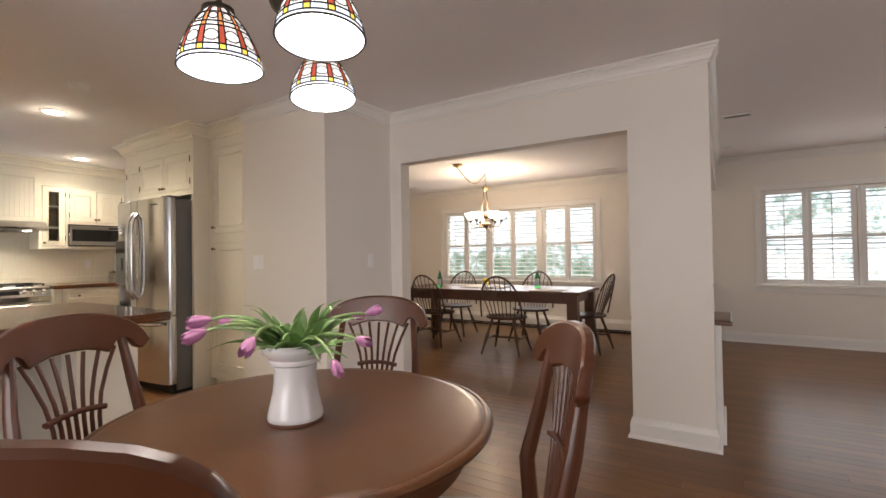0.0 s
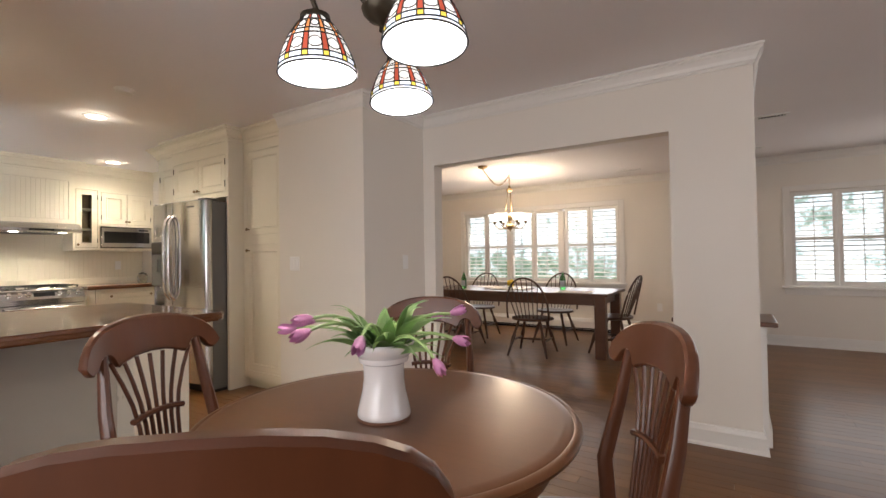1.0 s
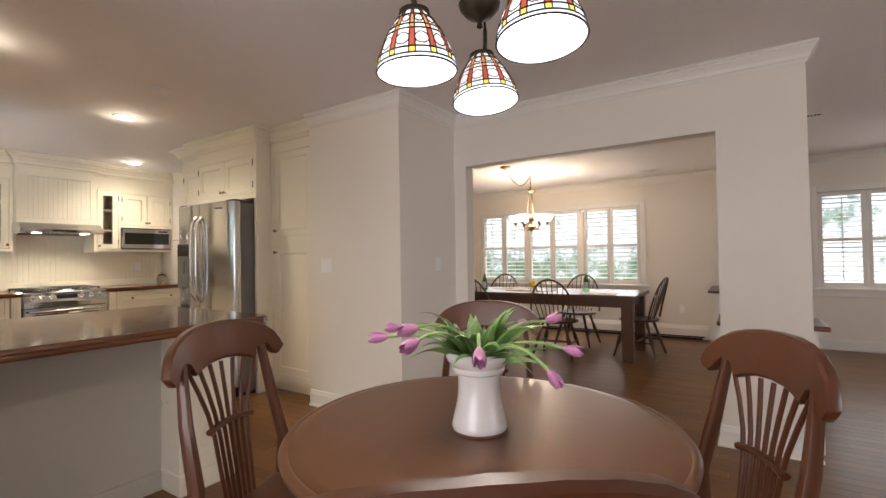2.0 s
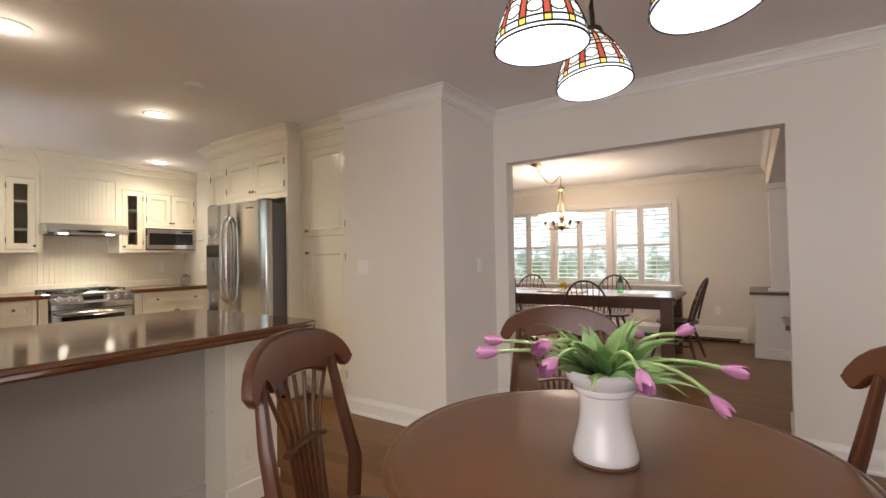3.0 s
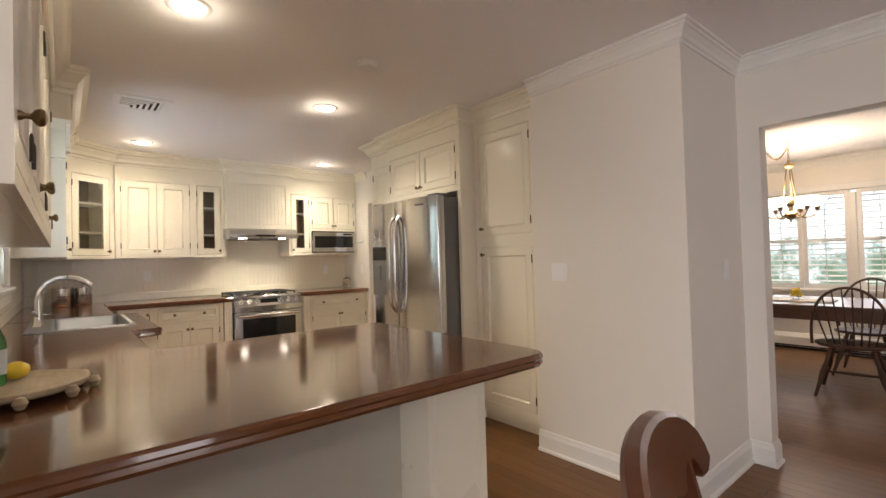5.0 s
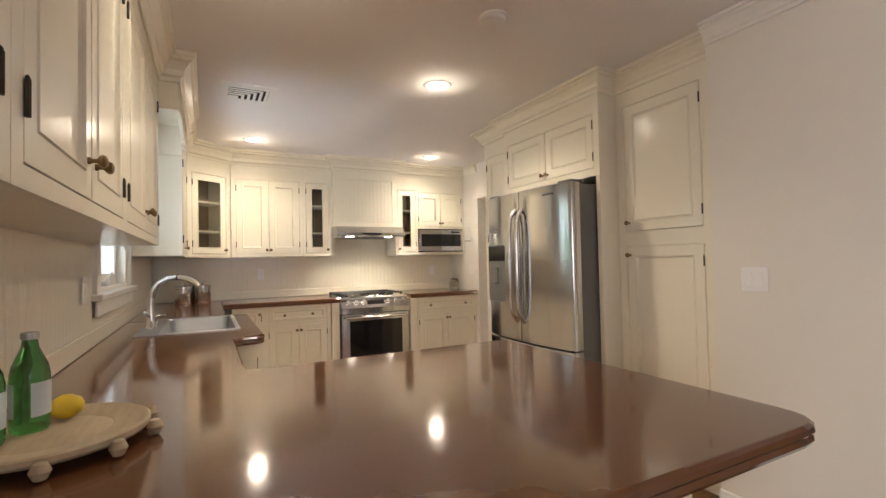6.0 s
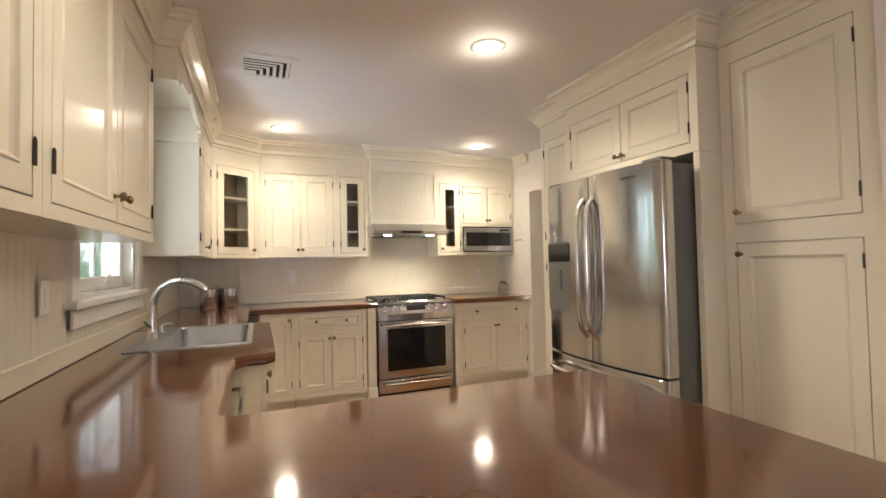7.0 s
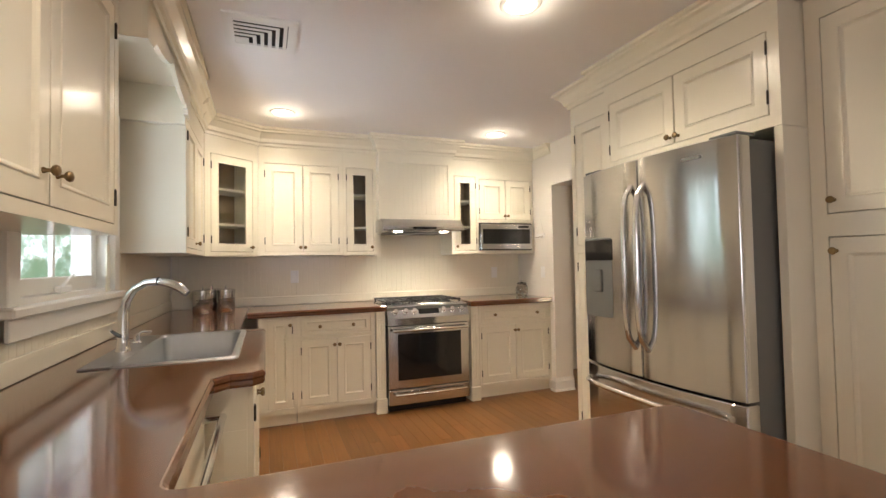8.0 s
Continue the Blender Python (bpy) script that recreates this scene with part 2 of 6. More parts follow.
def nosed(bm, outline, rows):
    """A slab with a shaped edge: rows of (inset, height) from the bottom up, outline counter-clockwise."""
    n = len(outline)
    rings = []
    for inset, z in rows:
        ring = []
        for i in range(n):
            p, a, b = Vector(outline[i]), Vector(outline[i - 1]), Vector(outline[(i + 1) % n])
            d0, d1 = (p - a).normalized(), (b - p).normalized()
            n0, n1 = Vector((-d0.y, d0.x)), Vector((-d1.y, d1.x))
            o = (n0 + n1) / max(0.3, 1 + n0.dot(n1))
            ring.append(bm.verts.new((p.x + o.x * inset, p.y + o.y * inset, z)))
        rings.append(ring)
    for a, b in zip(rings, rings[1:]):
        for i in range(n):
            j = (i + 1) % n
            bm.faces.new((a[i], a[j], b[j], b[i]))
    bm.faces.new(rings[0])
    bm.faces.new(rings[-1])
    return bm


def rounded(outline, radius, seg=4):
    """Rounds the corners of a plan outline."""
    out, n = [], len(outline)
    for i in range(n):
        p, a, b = Vector(outline[i]), Vector(outline[i - 1]), Vector(outline[(i + 1) % n])
        r = radius[i] if isinstance(radius, (list, tuple)) else radius
        if r < 1e-4:
            out.append(tuple(p))
            continue
        s, e = p + (a - p).normalized() * r, p + (b - p).normalized() * r
        for k in range(seg + 1):
            t = k / seg
            out.append(tuple((1 - t) ** 2 * s + 2 * t * (1 - t) * p + t * t * e))
    return out


CROWN = [(0.0, 0.0), (0.0, -0.105), (0.008, -0.105), (0.009, -0.09), (0.017, -0.082), (0.022, -0.062), (0.037, -0.036), (0.046, -0.030), (0.046, -0.018), (0.058, -0.014), (0.058, 0.0)]
BASEB = [(0.0, 0.0), (0.016, 0.0), (0.016, 0.095), (0.010, 0.112), (0.007, 0.125), (0.0, 0.13)]
SHOE = [(0.016, 0.0), (0.030, 0.0), (0.028, 0.012), (0.016, 0.02)]


def crown(path, z=2.44, mat=None, closed=False, name="crown_trim", parent=None, prof=None):
    bm = sweep(bmesh.new(), path, [(d + 0.001, z - 0.001 + h) for d, h in (prof or CROWN)], closed)
    ob = part(name, bm, mat or M_TRIM, parent)
    if parent is None:
        tagged(ob, "painted crown moulding under the ceiling", "moulding", "", "structure")
    return ob


def baseboard(path):
    bm = sweep(bmesh.new(), path, [(d + 0.001, h) for d, h in BASEB])
    sweep(bm, path, [(d + 0.001, h) for d, h in SHOE])
    return tagged(structure("baseboard", bm, M_TRIM, "white painted baseboard along the wall"), "", "baseboard")

# ---- the shell ----
H = 2.44


def wall(name, x0, x1, y0, y1, holes=(), axis="x", mat=None, z0=0.0, z1=H):
    """A wall block with openings (a0, a1, z0, z1) along its axis."""
    bm = bmesh.new()
    cuts = sorted({x0 if axis == "x" else y0, x1 if axis == "x" else y1, *[h[0] for h in holes], *[h[1] for h in holes]})
    for a, b in zip(cuts, cuts[1:]):
        spans = [(z0, z1)]
        for h0, h1, hz0, hz1 in holes:
            if h0 < (a + b) / 2 < h1:
                spans = [s for s in ((z0, hz0), (hz1, z1)) if s[1] - s[0] > 1e-4]
        for s0, s1 in spans:
            if axis == "x":
                box(bm, a, b, y0, y1, s0, s1)
            else:
                box(bm, x0, x1, a, b, s0, s1)
    bmesh.ops.remove_doubles(bm, verts=bm.verts, dist=1e-5)
    return tagged(structure(name, bm, mat or M_WALL, "smooth off-white painted interior wall"), "", "wall")


XW, YS, YE = -9.02, 0.68, 4.08          # stove wall, sink wall, end wall
YO, YB = 4.185, 8.2                      # wall with the wide opening, window wall
KW = (-7.40, -6.42, 1.16, 2.02)          # kitchen window opening
DW = (-6.0, -3.29, 0.765, 1.965)          # dining window opening
LW = (-1.2, 0.72, 0.765, 1.965)           # living room window opening
BW = (-3.9, -0.9, 0.3, 2.1)              # glazed door behind the breakfast table
EW = (1.25, 3.75, 0.72, 2.0)             # unseen window, added in the east wall for its light

wall("wall_west", XW - 0.14, XW, YS - 0.16, YE + 0.2)
wall("wall_sink", XW, -4.0, YS - 0.16, YS, [KW])
wall("wall_kitchen_end", XW, -8.36, YE, YE + 0.2)
wall("wall_hall_header", -8.36, -7.2, YE, YE + 0.2, z0=2.02)
wall("wall_hall_back", -9.16, -7.2, 5.6, 5.72)
wall("wall_hall_side", -9.16, -9.04, YE + 0.2, 5.6)
# unseen opening, added to let dining room light into the hall
wall("wall_hall_inner", -7.2, -7.08, 4.0, YB, [(4.5, 5.45, -1, 2.03)], axis="y")
wall("wall_fridge_back", -7.08, -5.08, 4.12, 4.24)
wall("wall_switch", -5.08, -4.11, 3.41, YO + 0.12)
wall("wall_opening", -4.11, -1.68, YO, YO + 0.12, [(-3.995, -2.145, -1, 2.0)])
wall("wall_north", -7.08, 3.0, YB, YB + 0.16, [DW, LW])
wall("wall_east", 3.0, 3.14, -2.2, YB + 0.16, [EW], axis="y")
wall("wall_south", -4.35, 3.0, -2.2, -2.04, [BW])
wall("wall_breakfast_west", -4.35, -4.0, -2.04, YS - 0.16)
beam = wall("wall_header_beam", -2.16, -1.70, YO + 0.125, YB, z0=2.02)

floor_bed = structure("floor", boxed(-9.2, 3.2, -2.3, 8.4, -0.12, -0.006), M_GAP, "glossy brown oak strip floor")
tagged(floor_bed, "", "floor")
tagged(structure("ceiling", boxed(-9.2, 3.2, -2.3, 8.4, H, H + 0.12), M_CEIL, "smooth white painted ceiling"), "", "ceiling")

crown([(-5.08, 3.41), (-4.11, 3.41), (-4.11, YO), (-1.68, YO), (-1.68, YO + 0.125)])
crown([(-1.70, YO + 0.13), (-1.70, YB), (3.0, YB), (3.0, -2.04), (-4.0, -2.04), (-4.0, YS)])
HD = 2.375
tagged(structure("ceiling_dining", boxed(-7.079, -2.161, YO + 0.1205, YB - 0.001, HD, H - 0.001), M_CEIL, "smooth white painted dining room ceiling"), "", "ceiling")
crown([(-7.08, 4.24), (-7.08, YB), (-2.16, YB), (-2.16, YO + 0.13)], z=HD)
crown([(XW, YE), (-8.36, YE)], mat=M_CAB)
baseboard([(-5.08, 3.41), (-4.11, 3.41), (-4.11, YO), (-3.995, YO), (-3.995, YO + 0.12)])
baseboard([(-2.145, YO + 0.12), (-2.145, YO), (-1.68, YO), (-1.68, YO + 0.12)])
baseboard([(-1.64, YB), (3.0, YB), (3.0, -2.04)])
baseboard([(-8.42, YE), (-8.36, YE), (-8.36, YE + 0.2)])

# ---- kitchen cabinets ----
def facing(x, y, z, turn):
    """Local x to the right along a front, local -y out of it."""
    return pose(x, y, z, 0, 0, turn)


def ring_face(bm, u0, u1, z0, z1, rows, fill=True, back=None):
    """Nested rectangles (inset, y) that form a panelled front."""
    rings = []
    for ins, y in rows:
        rings.append([bm.verts.new(c) for c in ((u0 + ins, y, z0 + ins), (u1 - ins, y, z0 + ins), (u1 - ins, y, z1 - ins), (u0 + ins, y, z1 - ins))])
    for a, b in zip(rings, rings[1:]):
        for i in range(4):
            j = (i + 1) % 4
            bm.faces.new((a[i], a[j], b[j], b[i]))
    if fill:
        bm.faces.new(rings[-1])
        bm.faces.new(rings[0])
    else:
        for i in range(4):
            j = (i + 1) % 4
            bm.faces.new((rings[-1][i], rings[-1][j], rings[0][j], rings[0][i]))
    return bm


KNOB = [(0.0, 0.0), (0.008, 0.0), (0.0075, 0.004), (0.0045, 0.009), (0.005, 0.016), (0.012, 0.021), (0.0150, 0.027), (0.0125, 0.033), (0.006, 0.036), (0.0, 0.0365)]


def knob(parent, u, z, y=0.0):
    bm = lathe(bmesh.new(), KNOB, 14, Matrix.Translation((u, y, z)) @ pose(0, 0, 0, 90))
    return part("knob", bm, M_BRASS, parent, "small aged brass knob", True)


def hinge(parent, u, z):
    bm = tube(bmesh.new(), [(u, -0.004, z - 0.027), (u, -0.004, z + 0.027)], 0.0042, 6)
    lathe(bm, [(0, 0), (0.003, 0.002), (0.003, 0.005), (0, 0.008)], 6, Matrix.Translation((u, -0.004, z + 0.026)))
    return part("hinge", bm, M_BRONZE, parent, "dark slim butt hinge", True)


def front(parent, u0, u1, z0, z1, side="", drawer=False, knobs=(), glazed=False, name=None):
    """An inset door or drawer front; side is where the hinges are."""
    g = 0.0038
    u0, u1, z0, z1 = u0 + g, u1 - g, z0 + g, z1 - g
    w = 0.028 if drawer else min(0.055, (u1 - u0) * 0.24)
    rows = [(0, 0.019), (0, 0.001), (0.001, 0), (w, 0), (w + 0.003, -0.003), (w + 0.007, -0.003), (w + 0.012, 0.004), (w + 0.018, 0.009)]
    if glazed:
        ob = part(name or "door", ring_face(bmesh.new(), u0, u1, z0, z1, rows[:6] + [(w + 0.008, 0.002), (w + 0.008, 0.019)], False), M_CAB, parent)
        pane = part("pane", boxed(u0 + w + 0.004, u1 - w - 0.004, 0.009, 0.012, z0 + w + 0.004, z1 - w - 0.004), M_CABGLASS, ob, "clear glass door pane")
        pane.visible_shadow = False
    else:
        ob = part(name or ("drawer" if drawer else "door"), ring_face(bmesh.new(), u0, u1, z0, z1, rows), M_CAB, parent)
    for ku, kz in knobs:
        knob(ob, ku, kz)
    if side:
        hu = u0 - 0.001 if side == "l" else u1 + 0.001
        for hz in (z0 + min(0.09, (z1 - z0) * 0.2), z1 - min(0.09, (z1 - z0) * 0.2)):
            hinge(ob, hu, hz)
    return ob


def frame_face(bm, w, z0, z1, holes, depth=0.02, u0=0.0):
    """The face frame round the doors."""
    us = sorted({u0, w, *[h[0] for h in holes], *[h[1] for h in holes]})
    zs = sorted({z0, z1, *[h[2] for h in holes], *[h[3] for h in holes]})
    for a, b in zip(us, us[1:]):
        run = None
        for c, d in zip(zs, zs[1:]):
            inside = any(h[0] < (a + b) / 2 < h[1] and h[2] < (c + d) / 2 < h[3] for h in holes)
            if not inside:
                run = (run[0], d) if run and abs(run[1] - c) < 1e-6 else (c, d)
            if run and (inside or d == zs[-1]):
                box(bm, a, b, 0, depth, run[0], run[1])
                run = None
    return bm


def cabinet(name, label, m, w, z0, z1, depth, fronts, hollow=(), toe=0.0, group="", shelves=(), top=None):
    """A framed cabinet; fronts are (u0, u1, z0, z1, options). hollow: spans (u0, u1) seen into through glass."""
    t = thing(name, m, label, "cabinet", group)
    holes = [f[:4] for f in fronts]
    bm = frame_face(bmesh.new(), w, z0 + toe, z1, holes)
    part("face_frame", bm, M_CAB, t)
    if not hollow:
        zt = (top or z1) - 0.001
        part("body", boxed(0.001, w - 0.001, 0.09, depth, z0 + toe, zt), M_CAB, t)
        rim = boxed(0.001, 0.019, 0.0205, 0.0899, z0 + toe, zt)
        box(rim, w - 0.019, w - 0.001, 0.0205, 0.0899, z0 + toe, zt)
        box(rim, 0.0191, w - 0.0191, 0.0205, 0.0899, z0 + toe, z0 + toe + 0.018)
        box(rim, 0.0191, w - 0.0191, 0.0205, 0.0899, zt - 0.018, zt)
        part("carcass_edge", rim, M_CAB, t)
    else:
        us = sorted({0.019, w - 0.019, *[q for h in hollow for q in h if 0.019 < q < w - 0.019]})
        for a, b in zip(us, us[1:]):
            if any(h[0] - 2e-3 <= a and b <= h[1] + 2e-3 for h in hollow):
                part("back_panel", boxed(a, b, depth - 0.01, depth, z0, z1 - 0.001), M_CABIN, t)
                part("inner_floor", boxed(a, b, 0.0205, depth - 0.0105, z0, z0 + 0.02), M_CABIN, t)
                part("inner_top", boxed(a, b, 0.0205, depth - 0.0105, z1 - 0.15, z1 - 0.001), M_CABIN, t)
            else:
                part("body", boxed(a, b, 0.0205, depth, z0, z1 - 0.001), M_CABIN, t)
        for u in (0.0, w - 0.018):
            part("side_panel", boxed(u, u + 0.018, 0.0202, depth, z0, z1 - 0.0005), M_CAB, t)
        part("bottom_panel", boxed(0.0, w, 0.0202, depth, z0 - 0.006, z0 - 0.0005), M_CAB, t)
    if toe:
        part("toe_kick", boxed(0.002, w - 0.002, 0.055, depth, z0, z0 + toe - 0.001), M_CAB, t, "recessed painted toe kick")
    for h in hollow:
        for sz in shelves:
            part("shelf", boxed(h[0] + 0.001, h[1] - 0.001, 0.05, depth - 0.012, sz, sz + 0.018), M_CAB, t)
    for f in fronts:
        front(t, *f[:4], **(f[4] if len(f) > 4 else {}))
    return t


# stove wall, upper units
UZ0, UZ1 = 1.36, 2.34
XF = -8.69
cabinet("wall_cabinet", "cream painted two-door wall cabinet above the counter", facing(XF, 1.39, 0, 90), 0.70, UZ0, UZ1, 0.325,
        [(0.045, 0.355, 1.39, 2.15, dict(side="l", knobs=[(0.335, 1.43)])), (0.355, 0.665, 1.39, 2.15, dict(side="r", knobs=[(0.375, 1.43)]))])
cabinet("wall_cabinet", "narrow cream wall cabinet with one glazed door", facing(XF, 2.091, 0, 90), 0.305, UZ0, UZ1, 0.325,
        [(0.03, 0.275, 1.39, 2.15, dict(side="l", knobs=[(0.258, 1.43)], glazed=True))], hollow=[(0.02, 0.285)], shelves=[1.60, 1.90])
cabinet("wall_cabinet", "cream wall unit with glazed door over a microwave niche", facing(XF, 3.145, 0, 90), 0.925, UZ0, UZ1, 0.325,
        [(0.03, 0.265, 1.39, 2.13, dict(side="r", knobs=[(0.048, 1.43)], glazed=True)), (0.30, 0.60, 1.70, 2.11, dict(side="l", knobs=[(0.582, 1.74)])),
         (0.60, 0.895, 1.70, 2.11, dict(side="r", knobs=[(0.618, 1.74)])),
         (0.285, 0.905, 1.385, 1.672, dict(name="niche_back"))], hollow=[(0.02, 0.275)], shelves=[1.62, 1.88])
# corner unit with a diagonal glazed front and its neighbour over the sink counter
p0, p1 = Vector((-8.40, 1.015)), Vector((XF, 1.385))
ang = math.degrees(math.atan2((p1 - p0).y, (p1 - p0).x))
dw = (p1 - p0).length
corner = cabinet("corner_cabinet", "cream diagonal corner wall cabinet with glazed door", facing(p0.x, p0.y, 0, ang), dw, UZ0, UZ1, 0.30,
                 [(0.05, dw - 0.05, 1.39, 2.15, dict(side="l", knobs=[(dw - 0.07, 1.43)], glazed=True))], hollow=[(0.02, dw - 0.02)], shelves=[1.60, 1.88])
cabinet("wall_cabinet", "cream wall cabinet beside the kitchen window", facing(-7.57, 1.013, 0, 180), 0.828, UZ0, UZ1, 0.33,
        [(0.04, 0.41, 1.39, 2.15, dict(side="l", knobs=[(0.39, 1.43)])), (0.41, 0.79, 1.39, 2.15, dict(side="r"))])
# units over the peninsula end of the sink wall
YN = 0.942
cabinet("wall_cabinet", "cream two-door wall cabinet with brass knobs", facing(-5.41, YN, 0, 180), 1.13, 1.395, UZ1, 0.272,
        [(0.045, 0.565, 1.43, 2.22, dict(side="l", knobs=[(0.525, 1.515)])), (0.565, 1.085, 1.43, 2.22, dict(side="r", knobs=[(0.605, 1.515)]))])
cabinet("wall_cabinet", "cream two-door wall cabinet over the peninsula", facing(-4.46, YN, 0, 180), 0.948, 1.395, UZ1, 0.272,
        [(0.045, 0.475, 1.43, 2.22, dict(side="l", knobs=[(0.437, 1.515)])), (0.475, 0.905, 1.43, 2.22, dict(side="r", knobs=[(0.513, 1.515)]))])
cabinet("wall_cabinet", "narrow cream wall cabinet at the end of the run", facing(-4.03, YN, 0, 180), 0.428, 1.395, UZ1, 0.272,
        [(0.04, 0.385, 1.43, 2.22, dict(side="r", knobs=[(0.075, 1.515)]))])

# arched valance over the window, a little proud of the units
bm = bmesh.new()
L = 1.024
half = [(0, 2.14), (0.10, 2.14), (0.10, 2.165), (0.135, 2.165)]
for k in range(11):
    a = math.pi / 2 * k / 10
    half.append((0.135 + (L / 2 - 0.135) * math.sin(a), 2.285 - 0.10 * math.cos(a)))
pts = [(0, UZ1)] + half + [(L - u, z) for u, z in reversed(half[:-1])] + [(L, UZ1)]
vs0 = [bm.verts.new((u, 0, z)) for u, z in pts]
vs1 = [bm.verts.new((u, 0.022, z)) for u, z in pts]
bm.faces.new(vs0)
bm.faces.new(vs1)
for i in range(len(pts)):
    j = (i + 1) % len(pts)
    bm.faces.new((vs0[i], vs0[j], vs1[j], vs1[i]))
for u, zb in ((0.0, 2.14), (L - 0.045, 2.10)):
    box(bm, u, u + 0.045, 0.0225, 0.34, zb, UZ1)
box(bm, 0.0455, L - 0.0455, 0.0225, 0.34, UZ1 - 0.03, UZ1)
val = part("valance", bm, M_CAB)
val.matrix_world = facing(-6.543, 1.036, 0, 180)
tagged(val, "cream arched wooden valance over the kitchen window", "valance")

# crown over the upper units
crown([(-4.03, YN), (-6.542, YN), (-6.545, 1.037), (-7.567, 1.037), (-7.57, 1.013), (-8.40, 1.013), (XF, 1.39), (XF, 2.40), (-8.60, 2.40), (-8.60, 3.13), (XF, 3.13), (XF, 4.07)], mat=M_CAB, name="cabinet_crown_trim",
      prof=[(0.0, 0.0), (0.0, -0.15), (0.010, -0.15), (0.012, -0.128), (0.026, -0.118), (0.030, -0.09), (0.058, -0.05), (0.074, -0.042), (0.074, -0.028), (0.090, -0.022), (0.090, 0.0)])

# hood box and range hood
t = thing("hood_cover", facing(-8.60, 2.40, 0, 90), "cream beadboard cover above the range hood", "hood cover")
part("body", boxed(0, 0.73, 0.02, 0.41, 1.672, 2.40), M_CAB, t)
part("face_frame", frame_face(bmesh.new(), 0.73, 1.672, 2.40, [(0.055, 0.675, 1.73, 2.20)]), M_CAB, t)
for k in range(14):
    part("bead_strip", boxed(0.056 + k * 0.0442, 0.056 + (k + 1) * 0.0442 - 0.0006, 0.008, 0.0195, 1.731, 2.199, 0.001), M_CAB, t)
t = thing("range_hood", facing(-8.40, 2.385, 0, 90), "slim stainless steel range hood with two lights", "range hood")
bm = bmesh.new()
w0, w1 = 0.0, 0.757
pr = [(0.0, 1.572), (0.0, 1.600), (0.085, 1.669), (0.6, 1.669), (0.6, 1.56), (0.03, 1.56)]
a = [bm.verts.new((w0, y, z)) for y, z in pr]
b = [bm.verts.new((w1, y, z)) for y, z in pr]
bm.faces.new(a)
bm.faces.new(b)
for i in range(len(pr)):
    j = (i + 1) % len(pr)
    bm.faces.new((a[i], a[j], b[j], b[i]))
part("canopy", bm, M_STEEL, t)
part("control_strip", boxed(0.27, 0.49, -0.002, 0.01, 1.578, 1.594), M_BLACK, t, "dark control strip")
part("filter", boxed(0.10, 0.657, 0.16, 0.5, 1.553, 1.559), M_SIDE, t, "grey grease filter")
for u in (0.16, 0.597):
    part("light", lathe(bmesh.new(), [(0, -0.004), (0.038, -0.004), (0.042, 0)], 18, Matrix.Translation((u, 0.10, 1.559))), M_LAMP, t, "glowing round hood light", True)
for yy in (2.545, 2.982):
    spot("hood_beam", (-8.5, yy, 1.545), 23, WARM, 150, 0.03)

# microwave
t = thing("microwave", facing(XF, 3.145, 0, 90), "stainless steel microwave oven in a wall unit", "microwave")
part("case", boxed(0.29, 0.90, -0.012, 0.0, 1.39, 1.667, 0.003), M_BLACK, t)
part("door", boxed(0.296, 0.894, -0.026, -0.013, 1.40, 1.655, 0.004), M_STEEL, t)
part("window", boxed(0.325, 0.865, -0.029, -0.0265, 1.455, 1.605, 0.001), M_BLACK, t, "dark microwave window")
part("display", boxed(0.73, 0.85, -0.0285, -0.0265, 1.618, 1.640), M_BLACK, t)

# stove wall, base units
XB = -8.425
cabinet("base_cabinet", "narrow cream base cabinet in the corner", facing(XB, 1.38, 0, 90), 0.29, 0.0, 0.865, 0.59,
        [(0.07, 0.26, 0.14, 0.85, dict(side="r", knobs=[(0.24, 0.80)]))], toe=0.10)
cabinet("base_cabinet", "cream base cabinet with drawer over two doors", facing(XB, 1.671, 0, 90), 0.635, 0.0, 0.865, 0.59,
        [(0.03, 0.60, 0.70, 0.85, dict(drawer=True, knobs=[(0.18, 0.775), (0.45, 0.775)])),
         (0.03, 0.315, 0.14, 0.675, dict(side="l", knobs=[(0.295, 0.62)])), (0.315, 0.60, 0.14, 0.675, dict(side="r", knobs=[(0.335, 0.62)]))], toe=0.10)
cabinet("base_cabinet", "cream base cabinet beside the range", facing(XB, 3.29, 0, 90), 0.785, 0.0, 0.865, 0.59,
        [(0.02, 0.755, 0.70, 0.85, dict(drawer=True, knobs=[(0.16, 0.775), (0.62, 0.775)])),
         (0.02, 0.388, 0.14, 0.675, dict(side="l", knobs=[(0.37, 0.62)])), (0.388, 0.755, 0.14, 0.675, dict(side="r", knobs=[(0.405, 0.62)]))], toe=0.10)
for y0 in (2.308, 3.192):
    t = thing("pilaster", facing(XB, y0, 0, 90), "cream fluted pilaster beside the range", "pilaster", "pilasters by the range")
    part("shaft", boxed(0.008, 0.088, -0.012, 0.2, 0.13, 0.865, 0.003), M_CAB, t)
    for k in range(2):
        part("flute", boxed(0.024 + k * 0.028, 0.042 + k * 0.028, -0.017, -0.0125, 0.20, 0.80, 0.004), M_CAB, t)
    part("plinth", boxed(0.0, 0.096, -0.024, 0.2, 0.0, 0.128, 0.006), M_CAB, t)

# range
t = thing("range", facing(-8.385, 2.409, 0, 90), "stainless steel gas range with black oven window", "stove")
W = 0.757
part("body", boxed(0.004, W - 0.004, 0.03, 0.62, 0.06, 0.895), M_SIDE, t)
part("kick", boxed(0.02, W - 0.02, 0.05, 0.5, 0.0, 0.059), M_DARK, t)
d = part("oven_door", boxed(0.004, W - 0.004, -0.008, 0.029, 0.20, 0.735, 0.006, 2), M_STEEL, t)
